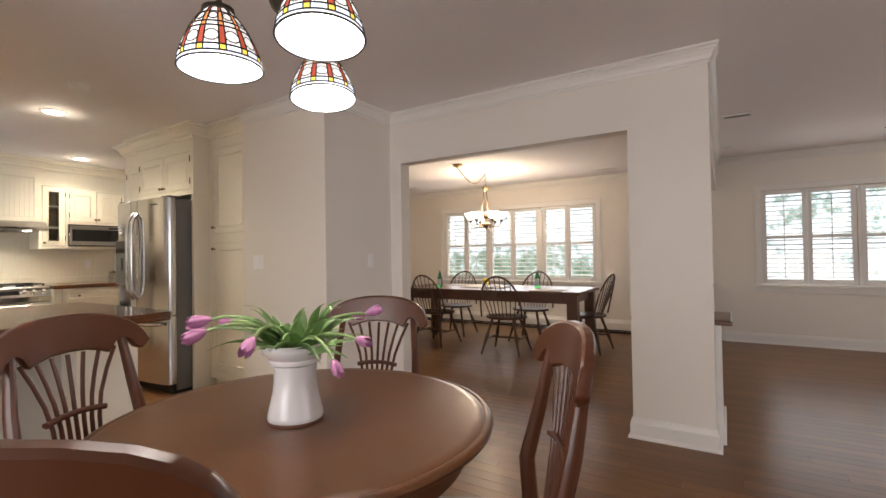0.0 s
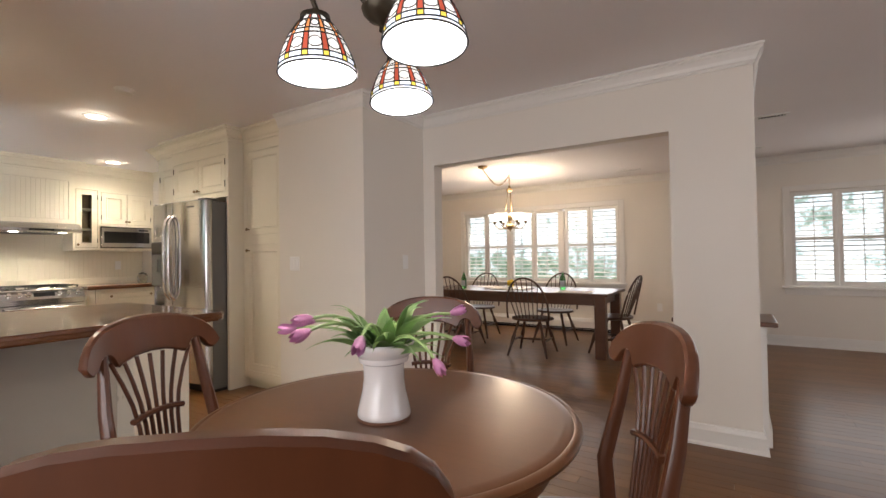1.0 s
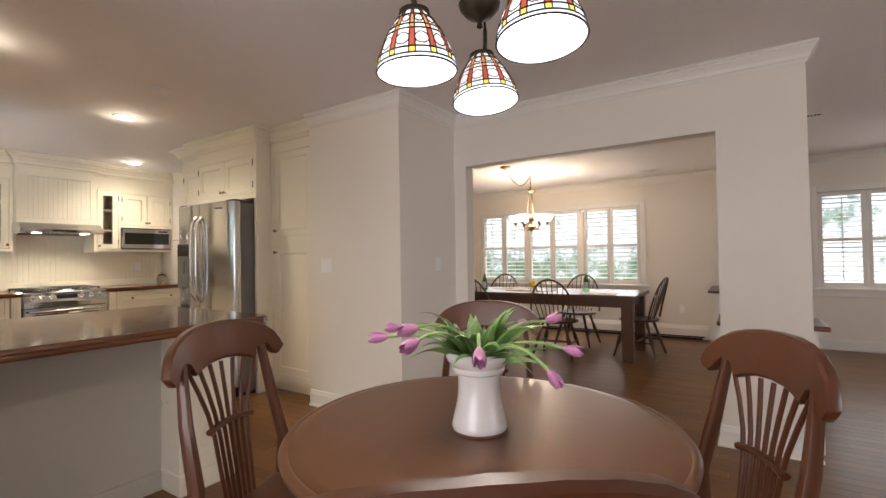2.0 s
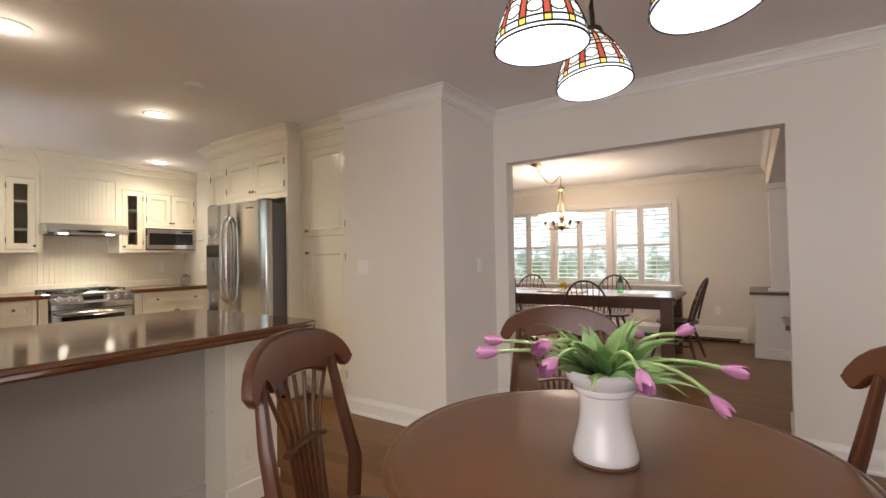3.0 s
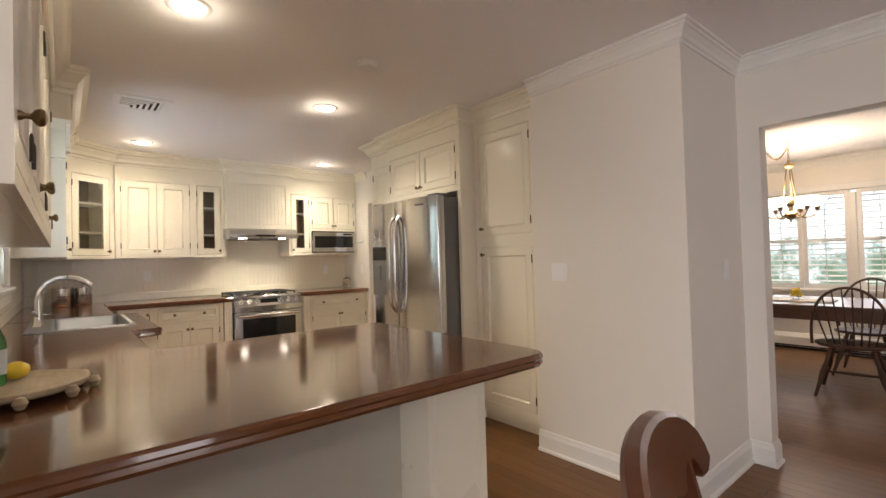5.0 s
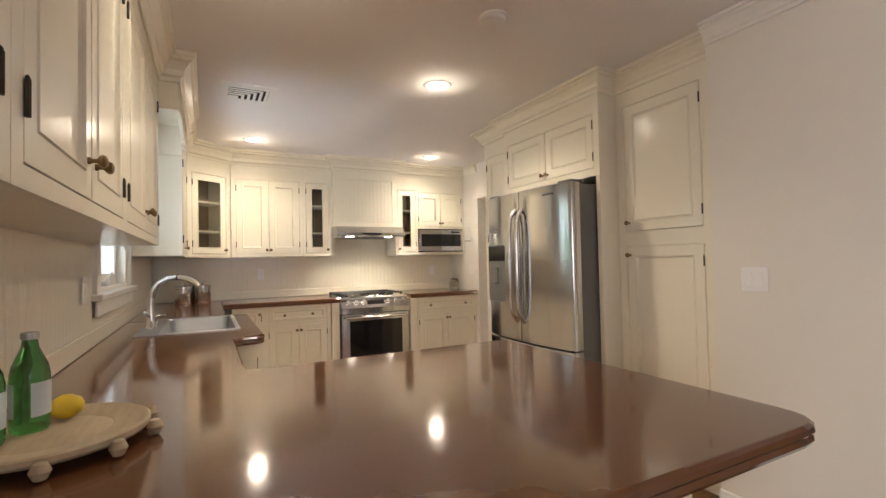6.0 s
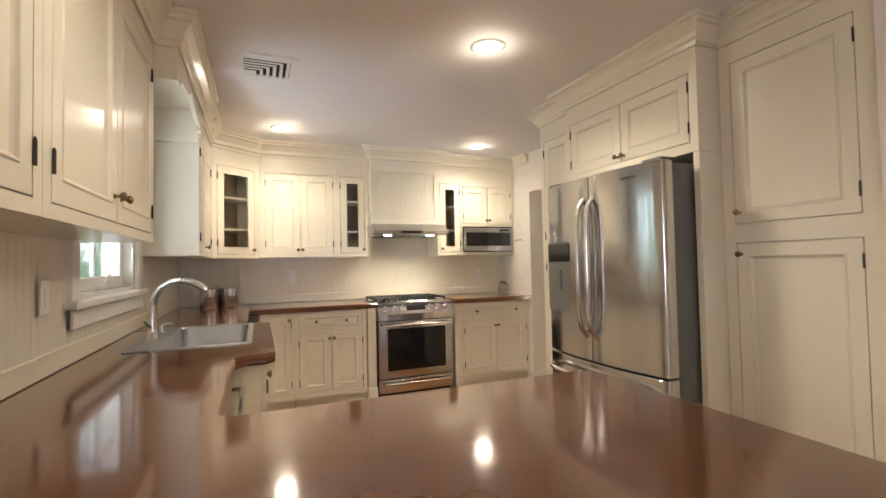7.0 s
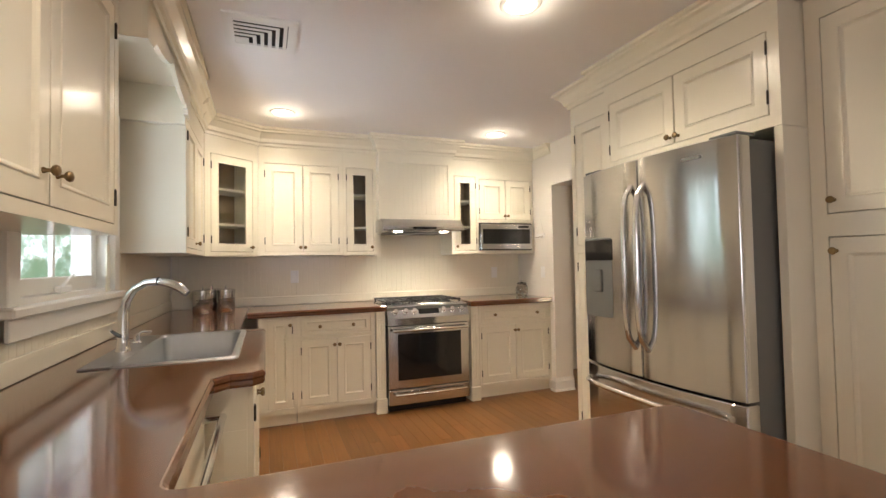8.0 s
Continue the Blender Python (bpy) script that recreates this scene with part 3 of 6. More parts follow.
part("window", boxed(0.085, W - 0.085, -0.011, -0.0085, 0.27, 0.665, 0.001), M_BLACK, d, "black oven window")


def bar_handle(parent, u0, u1, z, y=-0.05, r=0.011, bow=0.0):
    n = 13
    ptsb = [(u0 + (u1 - u0) * k / (n - 1), y - bow * (1 - (2 * k / (n - 1) - 1) ** 2), z) for k in range(n)]
    bm = tube(bmesh.new(), ptsb, r, 10)
    for u in (u0 + 0.02, u1 - 0.02):
        tube(bm, [(u, y, z), (u, 0.0, z)], r * 0.8, 8)
    return part("handle", bm, M_CHROME, parent, "tubular steel handle", True)


bar_handle(d, 0.03, W - 0.03, 0.70, -0.055, 0.012)
d = part("warming_drawer", boxed(0.004, W - 0.004, -0.006, 0.029, 0.062, 0.192, 0.006, 2), M_STEEL, t)
bar_handle(d, 0.05, W - 0.05, 0.155, -0.045, 0.010, 0.012)
bm = bmesh.new()
pr = [(-0.012, 0.742), (-0.012, 0.80), (0.055, 0.905), (0.12, 0.905), (0.12, 0.742)]
a = [bm.verts.new((0.0, y, z)) for y, z in pr]
b = [bm.verts.new((W, y, z)) for y, z in pr]
bm.faces.new(a)
bm.faces.new(b)
for i in range(len(pr)):
    bm.faces.new((a[i], a[(i + 1) % 5], b[(i + 1) % 5], b[i]))
panel = part("control_panel", bm, M_STEEL, t)
tilt = Matrix.Translation((0, 0.0215, 0.8525)) @ pose(0, 0, 0, 90 - 32.5)
for u in (0.075, 0.165, 0.245, 0.515, 0.60, 0.69):
    k = lathe(bmesh.new(), [(0, 0.03), (0.017, 0.03), (0.0205, 0.026), (0.021, 0.006), (0.026, 0.003), (0.026, 0), (0, 0)], 18, Matrix.Translation((u, 0, 0)) @ tilt)
    part("knob", k, M_CHROME, panel, "round steel burner knob", True)
part("display", box(bmesh.new(), -0.095, 0.095, -0.028, 0.028, 0.0, 0.003, m=Matrix.Translation((0.38, 0, 0)) @ tilt), M_BLACK, panel, "black display panel")
part("cooktop", boxed(0.0, W, 0.10, 0.63, 0.897, 0.912, 0.004), M_STEEL, t)
for k in range(3):
    u0 = 0.02 + k * 0.24
    g = bmesh.new()
    for y in (0.14, 0.255, 0.37, 0.485, 0.595):
        tube(g, [(u0, y, 0.938), (u0 + 0.235, y, 0.938)], 0.0065, 6)
    for u in (u0 + 0.004, u0 + 0.078, u0 + 0.157, u0 + 0.231):
        tube(g, [(u, 0.13, 0.934), (u, 0.605, 0.934)], 0.0065, 6)
    for u in (u0 + 0.01, u0 + 0.225):
        for y in (0.14, 0.59):
            tube(g, [(u, y, 0.934), (u, y, 0.911)], 0.008, 6)
    part("grate", g, M_IRON, t, "black cast iron grate")
for u, y in ((0.14, 0.22), (0.14, 0.5), (0.378, 0.36), (0.62, 0.22), (0.62, 0.5)):
    part("burner", lathe(bmesh.new(), [(0, 0.018), (0.03, 0.018), (0.034, 0.012), (0.045, 0.008), (0.047, 0.0)], 18, Matrix.Translation((u, y, 0.912))), M_IRON, t, "black gas burner", True)

# counters
EDGE = [(0.022, 0.866), (0.008, 0.868), (0.002, 0.878), (0.004, 0.890), (0.0, 0.897), (0.002, 0.908), (0.010, 0.9145), (0.014, 0.915)]


def counter(label, outline):
    return tagged(part("countertop", nosed(bmesh.new(), outline, EDGE), M_COUNTER), label, "countertop")


SX0, SX1, SY0, SY1 = -7.36, -6.55, 0.83, 1.35
counter("polished reddish-brown wooden countertop beside the range and jar", [(-9.017, 3.19), (-8.385, 3.19), (-8.385, 4.075), (-9.017, 4.075)])
counter("polished reddish-brown wooden countertop between corner and range", [(-9.017, 1.303), (-8.385, 1.303), (-8.385, 2.405), (-9.017, 2.405)])
out_ = [(-9.017, 0.683), (SX0 + 0.019, 0.683), (SX0 + 0.019, 1.44), (-7.40, 1.44), (-7.44, 1.40), (-7.44, 1.30), (-9.017, 1.30)]
counter("polished reddish-brown wooden countertop with canisters", out_)
pen = [(SX0 + 0.02, 0.683), (-4.188, 0.683), (-4.188, 2.39), (-5.43, 2.39), (-5.43, 1.29), (-6.20, 1.29), (-6.24, 1.33), (-6.24, 1.40), (-6.28, 1.44),
       (SX0 + 0.02, 1.44), (SX0 + 0.02, SY1 - 0.035), (SX1 - 0.03, SY1 - 0.035), (SX1 - 0.03, SY0 + 0.085), (SX0 + 0.02, SY0 + 0.085)]
counter("wide polished reddish-brown wooden peninsula countertop", rounded(pen, [0, 0, 0.10, 0.05, 0.03] + [0] * 9, 5))

# peninsula and sink base units
t = thing("peninsula_base", pose(0, 0, 0), "white painted panelled base under the peninsula counter", "cabinet")
# body and toe board carry the overhang's shade in their colour
part("body", boxed(-5.38, -4.66, 0.70, 2.02, 0.0, 0.865), M_PANEL, t, "plain back panel, overhang shade put into its beige colour")
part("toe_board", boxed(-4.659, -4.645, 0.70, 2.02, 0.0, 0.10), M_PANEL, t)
post = part("end_post", boxed(-5.38, -4.47, 2.021, 2.31, 0.0, 0.865, 0.003), M_CAB, t)
part("raised_panel", ring_face(bmesh.new(), 2.021, 2.31, 0.13, 0.80, [(0.03, 0.004), (0.03, -0.004), (0.045, -0.004), (0.05, 0.002), (0.055, 0.003)]), M_CAB, post).matrix_local = Matrix.Translation((-4.472, 0, 0)) @ pose(0, 0, 0, 0, 0, 90)
part("skirting", boxed(-5.385, -4.46, 2.015, 2.322, 0.0, 0.11, 0.005), M_CAB, post)
t = cabinet("sink_cabinet", "cream sink base cabinet standing proud of its neighbours", facing(-6.27, 1.40, 0, 180), 1.13, 0.0, 0.865, 0.68,
        [(0.05, 0.56, 0.14, 0.85, dict(side="l", knobs=[(0.54, 0.70)])), (0.57, 1.08, 0.14, 0.85, dict(side="r", knobs=[(0.59, 0.70)]))], toe=0.10, top=0.72)
for u in (0.001, 1.111):
    part("side_panel", boxed(u, u + 0.018, 0.0205, 0.66, 0.7195, 0.864), M_CAB, t)
cabinet("base_cabinet", "cream corner base cabinet along the sink wall", facing(-7.402, 1.26, 0, 180), 0.995, 0.0, 0.865, 0.56,
        [(0.04, 0.95, 0.14, 0.85, dict(side="l", knobs=[(0.92, 0.78)]))], toe=0.10)
t = thing("dishwasher", facing(-5.64, 1.255, 0, 180), "panel-fronted dishwasher with long steel handle", "dishwasher")
part("case", boxed(0.0, 0.60, 0.03, 0.57, 0.10, 0.864), M_SIDE, t)
part("kick", boxed(0.0, 0.60, 0.06, 0.5, 0.0, 0.099), M_DARK, t)
d = part("door", boxed(0.004, 0.596, 0.0, 0.029, 0.11, 0.862, 0.003), M_CAB, t)
bar_handle(d, 0.03, 0.57, 0.79, -0.055, 0.012)
part("filler", boxed(-5.64, -5.385, 0.70, 1.255, 0.0, 0.864), M_CAB, thing("corner_filler", pose(0, 0, 0), "cream painted filler between dishwasher and peninsula", "cabinet"))

# sink and faucet
t = thing("sink", pose(0, 0, 0), "stainless steel drop-in kitchen sink", "sink")
bm = bmesh.new()
rows = [(-0.012, 0.915), (-0.008, 0.921), (0.014, 0.921), (0.022, 0.912), (0.030, 0.80), (0.06, 0.745)]
oc = rounded([(SX0, SY0 + 0.09), (SX1, SY0 + 0.09), (SX1, SY1 - 0.02), (SX0, SY1 - 0.02)], 0.045, 5)
rings = []
for ins, z in rows:
    cx, cy = (SX0 + SX1) / 2, (SY0 + 0.09 + SY1 - 0.02) / 2
    hw, hh = (SX1 - SX0) / 2, (SY1 - SY0 - 0.11) / 2
    rings.append([bm.verts.new((cx + (x - cx) * (hw - ins) / hw, cy + (y - cy) * (hh - ins) / hh, z)) for x, y in oc])
for a, b in zip(rings, rings[1:]):
    for i in range(len(a)):
        j = (i + 1) % len(a)
        bm.faces.new((a[i], a[j], b[j], b[i]))
bm.faces.new(rings[-1])
part("basin", bm, M_SINK, t, "", True)
part("deck", boxed(SX0 - 0.012, SX1 + 0.012, SY0 - 0.01, SY0 + 0.088, 0.915, 0.9215, 0.002), M_SINK, t)
part("drain", lathe(bmesh.new(), [(0, 0.003), (0.03, 0.003), (0.042, 0.0)], 20, Matrix.Translation((-6.95, 1.12, 0.746))), M_CHROME, t, "", True)
FX, FY = -6.88, 0.875
t = thing("faucet", pose(FX, FY, 0.9215, 0, 0, -20), "arched chrome pull-out kitchen faucet", "faucet")
part("base", lathe(bmesh.new(), [(0, 0), (0.030, 0), (0.030, 0.006), (0.024, 0.016), (0.021, 0.05), (0, 0.05)], 20), M_CHROME, t, "", True)
arc = [(0, 0, 0.04), (0, 0.0, 0.16), (0, 0.012, 0.215), (0, 0.045, 0.262), (0, 0.095, 0.29), (0, 0.15, 0.295), (0, 0.20, 0.285), (0, 0.245, 0.262), (0, 0.27, 0.24)]
part("spout", tube(bmesh.new(), arc, [0.021, 0.020, 0.0175, 0.0155, 0.015, 0.017, 0.019, 0.018, 0.015], 14, side=(1, 0, 0)), M_CHROME, t, "", True)
part("seam", tube(bmesh.new(), [(0, 0.148, 0.2952), (0, 0.153, 0.2950)], 0.0178, 14, side=(1, 0, 0)), M_DARK, t, "dark seam ring of the spray head")
part("lever", tube(bmesh.new(), [(0.0, 0, 0.06), (0.035, 0.0, 0.075), (0.075, 0.0, 0.10)], [0.010, 0.008, 0.006], 8), M_CHROME, t, "", True)
t = thing("soap_dispenser", pose(-7.10, 0.875, 0.9215), "small chrome soap dispenser on the sink deck", "dispenser")
part("body", lathe(bmesh.new(), [(0, 0), (0.02, 0), (0.02, 0.005), (0.012, 0.012), (0.012, 0.04), (0, 0.045)], 16), M_CHROME, t, "", True)
part("nozzle", tube(bmesh.new(), [(0, 0, 0.04), (0, 0.02, 0.055), (0, 0.06, 0.052)], [0.007, 0.006, 0.005], 8), M_CHROME, t, "", True)

# ---- refrigerator wall ----
t = thing("refrigerator", facing(-6.725, 3.16, 0, 0), "stainless steel french-door refrigerator with ice dispenser", "refrigerator")
W = 0.93
part("case", boxed(0.004, W - 0.004, 0.075, 0.82, 0.03, 1.745, 0.004), M_SIDE, t, "grey textured case")


def bowed(u0, u1, z0, z1, y0, bow, wtot, n=10, thick=0.07):
    bm = bmesh.new()
    lo, hi = [], []
    f = [u0 + (u1 - u0) * k / n for k in range(n + 1)]
    line = [(u, y0 - bow * (1 - (2 * u / wtot - 1) ** 2)) for u in f]
    r = 0.012
    line = [(line[0][0], y0 + thick), (line[0][0], line[0][1] + r), (line[0][0] + r * 0.4, line[0][1] + r * 0.3)] + line[1:-1] + [(line[-1][0] - r * 0.4, line[-1][1] + r * 0.3), (line[-1][0], line[-1][1] + r), (line[-1][0], y0 + thick)]
    nosed(bm, line[::1], [(0.004, z0), (0.0, z0 + 0.004), (0.0, z1 - 0.004), (0.004, z1)])
    return bm


dl = part("door", bowed(0.0, 0.452, 0.705, 1.755, 0.0, 0.045, W), M_STEEL, t, "", True)
dr = part("door", bowed(0.458, W, 0.705, 1.755, 0.0, 0.045, W), M_STEEL, t, "", True)
fd = part("freezer_drawer", bowed(0.0, W, 0.09, 0.695, 0.0, 0.045, W, 16), M_STEEL, t, "", True)
part("kick", boxed(0.02, W - 0.02, 0.05, 0.6, 0.0, 0.085), M_DARK, t)


def bow_handle(parent, u, z0, z1, y):
    n = 17
    ptsb = []
    for k in range(n):
        s = 2 * k / (n - 1) - 1
        ptsb.append((u, y - 0.062 * (1 - s ** 4) ** 0.5 if abs(s) < 1 else y, z0 + (z1 - z0) * k / (n - 1)))
    return part("handle", tube(bmesh.new(), ptsb, 0.0135, 10, side=(1, 0, 0)), M_CHROME, parent, "long bowed steel handle", True)


bow_handle(dl, 0.415, 0.84, 1.63, -0.040)
bow_handle(dr, 0.495, 0.84, 1.63, -0.040)
n = 21
ptsb = [(0.06 + 0.81 * k / (n - 1), -0.030 - 0.075 * (1 - (2 * k / (n - 1) - 1) ** 4) ** 0.5 - 0.012 * (1 - (2 * k / (n - 1) - 1) ** 2), 0.625) for k in range(n)]
part("handle", tube(bmesh.new(), ptsb, 0.0135, 10), M_CHROME, fd, "long bowed steel handle", True)
disp = part("dispenser", boxed(0.045, 0.275, -0.036, 0.0, 0.965, 1.39, 0.004), M_SIDE, dl, "grey ice and water dispenser recess")
part("display", boxed(0.055, 0.265, -0.040, -0.036, 1.27, 1.38, 0.001), M_BLACK, disp, "black dispenser display")
part("recess", boxed(0.058, 0.262, -0.0375, -0.0362, 0.99, 1.26), M_SIDE, disp)
part("paddle", boxed(0.13, 0.19, -0.052, -0.0375, 1.10, 1.22, 0.004), M_SIDE, disp)
bm = bmesh.new()
for k in range(7):
    box(bm, 0.70 + k * 0.013, 0.709 + k * 0.013, -0.0325 - 0.002, -0.02, 1.690, 1.703)
part("badge", bm, M_SIDE, dr, "small row of dark badge marks")
part("hinge_cover", boxed(0.80, 0.92, 0.01, 0.12, 1.757, 1.772, 0.004), M_SIDE, t)
part("hinge_cover", boxed(0.01, 0.13, 0.01, 0.12, 1.757, 1.772, 0.004), M_SIDE, t)

FYF = 3.365
cabinet("fridge_cabinet", "cream two-door cabinet above the refrigerator", facing(-6.765, FYF, 0, 0), 1.012, 1.80, 2.345, 0.62,
        [(0.04, 0.50, 1.85, 2.20, dict(side="l", knobs=[(0.475, 1.885)])), (0.50, 0.965, 1.85, 2.20, dict(side="r", knobs=[(0.525, 1.885)]))])
part("panel", boxed(-5.787, -5.752, FYF + 0.001, 4.0, 0.0, 1.799, 0.002), M_CAB, thing("side_panel", pose(0, 0, 0), "tall cream end panel beside the refrigerator", "panel"))
cabinet("tall_cabinet", "tall narrow cream cabinet beside the refrigerator", facing(-7.17, 3.425, 0, 0), 0.40, 0.0, 2.345, 0.56,
        [(0.04, 0.36, 1.37, 2.19, dict(side="l", knobs=[(0.34, 1.42)])), (0.04, 0.36, 0.13, 1.32, dict(side="l", knobs=[(0.34, 1.27)]))], toe=0.0)
cabinet("pantry_cabinet", "tall cream pantry cabinet with two stacked doors", facing(-5.75, 3.52, 0, 0), 0.668, 0.0, 2.345, 0.5,
        [(0.055, 0.56, 1.435, 2.225, dict(side="r", knobs=[(0.08, 1.49)])), (0.055, 0.56, 0.16, 1.345, dict(side="r", knobs=[(0.08, 1.29)]))], toe=0.09)
crown([(-7.17, 4.0), (-7.17, 3.425), (-6.765, 3.425), (-6.765, FYF), (-5.752, FYF), (-5.752, 3.52), (-5.085, 3.52)], mat=M_CAB, name="cabinet_crown_trim",
      prof=[(0.0, 0.0), (0.0, -0.12), (0.012, -0.12), (0.016, -0.10), (0.030, -0.09), (0.036, -0.07), (0.058, -0.042), (0.074, -0.034), (0.074, -0.022), (0.090, -0.018), (0.090, 0.0)])

# backsplash of painted beadboard with a plain board under it
def beadboard(name, m, length, z0, z1, holes=()):
    """Narrow upright boards over one plain board."""
    b2 = structure(name, boxed(0, length, -0.008, 0.012, 0.917, 0.995, 0.003), M_CAB, "cream painted beadboard backsplash over a plain board")
    b2.matrix_world = m
    tagged(b2, "", "backsplash")
    n = int(length / 0.05)
    wd = length / n
    made = {}
    for k in range(n):
        a, b = k * wd, (k + 1) * wd
        spans = [(z0, z1)]
        for h0, h1, hz0, hz1 in holes:
            if a < h1 and b > h0:
                spans = [q for q in ((z0, hz0), (hz1, z1)) if q[1] - q[0] > 0.01]
        for q in spans:
            if q not in made:
                ob = part("bead_board", boxed(0, wd - 0.0004, 0.002, 0.010, q[0], q[1], 0.0013), M_CAB, b2)
                made[q] = ob.data
            else:
                ob = new("bead_board", made[q])
                ob.parent = b2
            ob.location = (a, 0, 0)


beadboard("backsplash", facing(XW + 0.012, 0.70, 0, 90), 3.37, 0.99, 1.68)
beadboard("backsplash", facing(-4.05, YS + 0.012, 0, 180), 4.95, 0.99, 1.40, [(2.33, 3.29, 1.05, 3)])

# ---- breakfast corner ----
M_CERAMIC = material("glazed_stoneware", (0.70, 0.67, 0.66), 0.22, vary=0.03, scale=10, coat=0.3, bump=0.04, bump_scale=18)
M_CLAY = material("bare_clay_foot", (0.18, 0.08, 0.05), 0.7, vary=0.1, scale=20)
M_LEAF = material("tulip_leaf", (0.25, 0.39, 0.15), 0.42, vary=0.18, scale=14, grain=0.10, grain_scale=(60, 60, 60))
M_STEM = material("tulip_stem", (0.22, 0.32, 0.12), 0.45, vary=0.1, scale=14)
M_PETAL = material("tulip_petal", (0.42, 0.17, 0.33), 0.5, vary=0.2, scale=30, grain=0.12, grain_scale=(90, 90, 20))

TX, TY = -2.630, 1.893
t = thing("round_table", pose(TX, TY, 0), "round reddish-brown wooden pedestal breakfast table", "table")
R = 0.527
part("tabletop", lathe(bmesh.new(), [(0, 0.722), (R - 0.045, 0.722), (R - 0.03, 0.727), (R - 0.012, 0.731), (R - 0.002, 0.740), (R, 0.748), (R - 0.006, 0.756), (R - 0.016, 0.759), (R - 0.022, 0.757), (R - 0.028, 0.760), (R - 0.05, 0.7605), (0, 0.7605)], 96), M_TABLE, t, "", True)
part("apron", lathe(bmesh.new(), [(R - 0.10, 0.721), (R - 0.075, 0.72), (R - 0.075, 0.65), (R - 0.10, 0.645)], 64), M_TABLE, t, "", True)
part("pedestal", lathe(bmesh.new(), [(0, 0.72), (0.11, 0.72), (0.11, 0.69), (0.065, 0.67), (0.055, 0.62), (0.075, 0.55), (0.085, 0.45), (0.06, 0.36), (0.07, 0.32), (0.10, 0.29), (0.10, 0.14), (0.06, 0.12), (0, 0.12)], 28), M_TABLE, t, "", True)
for k in range(4):
    a = radians(45 + 90 * k)
    c, s = math.cos(a), math.sin(a)
    leg = tube(bmesh.new(), [(0.06 * c, 0.06 * s, 0.24), (0.18 * c, 0.18 * s, 0.22), (0.30 * c, 0.30 * s, 0.12), (0.40 * c, 0.40 * s, 0.035)], [0.045, 0.042, 0.034, 0.03], 10)
    tube(leg, [(0.38 * c, 0.38 * s, 0.03), (0.45 * c, 0.45 * s, 0.022)], [0.03, 0.022], 10)
    lathe(leg, [(0.022, 0.0), (0.024, 0.02), (0, 0.03)], 10, Matrix.Translation((0.43 * c, 0.43 * s, 0)))
    part("foot", leg, M_TABLE, t, "", True)


def lerp(points, u):
    for (a, va), (b, vb) in zip(points, points[1:]):
        if u <= b:
            return va + (vb - va) * (u - a) / (b - a)
    return points[-1][1]


CREST_TOP = [(0, 1.012), (0.06, 1.010), (0.11, 1.003), (0.155, 0.990), (0.19, 0.972), (0.215, 0.950), (0.232, 0.922), (0.238, 0.902), (0.24, 0.895)]
CREST_LOW = [(0, 0.893), (0.055, 0.889), (0.095, 0.878), (0.118, 0.868), (0.126, 0.872), (0.133, 0.887), (0.142, 0.900), (0.155, 0.908), (0.170, 0.907), (0.182, 0.899), (0.190, 0.889), (0.200, 0.872), (0.212, 0.864), (0.224, 0.866), (0.235, 0.878), (0.24, 0.890)]


def back_y(u, z):
    """The curved, leaning plane of the chair's back."""
    return -0.205 - 0.17 * (z - 0.45) + 0.045 * (u / 0.24) ** 2


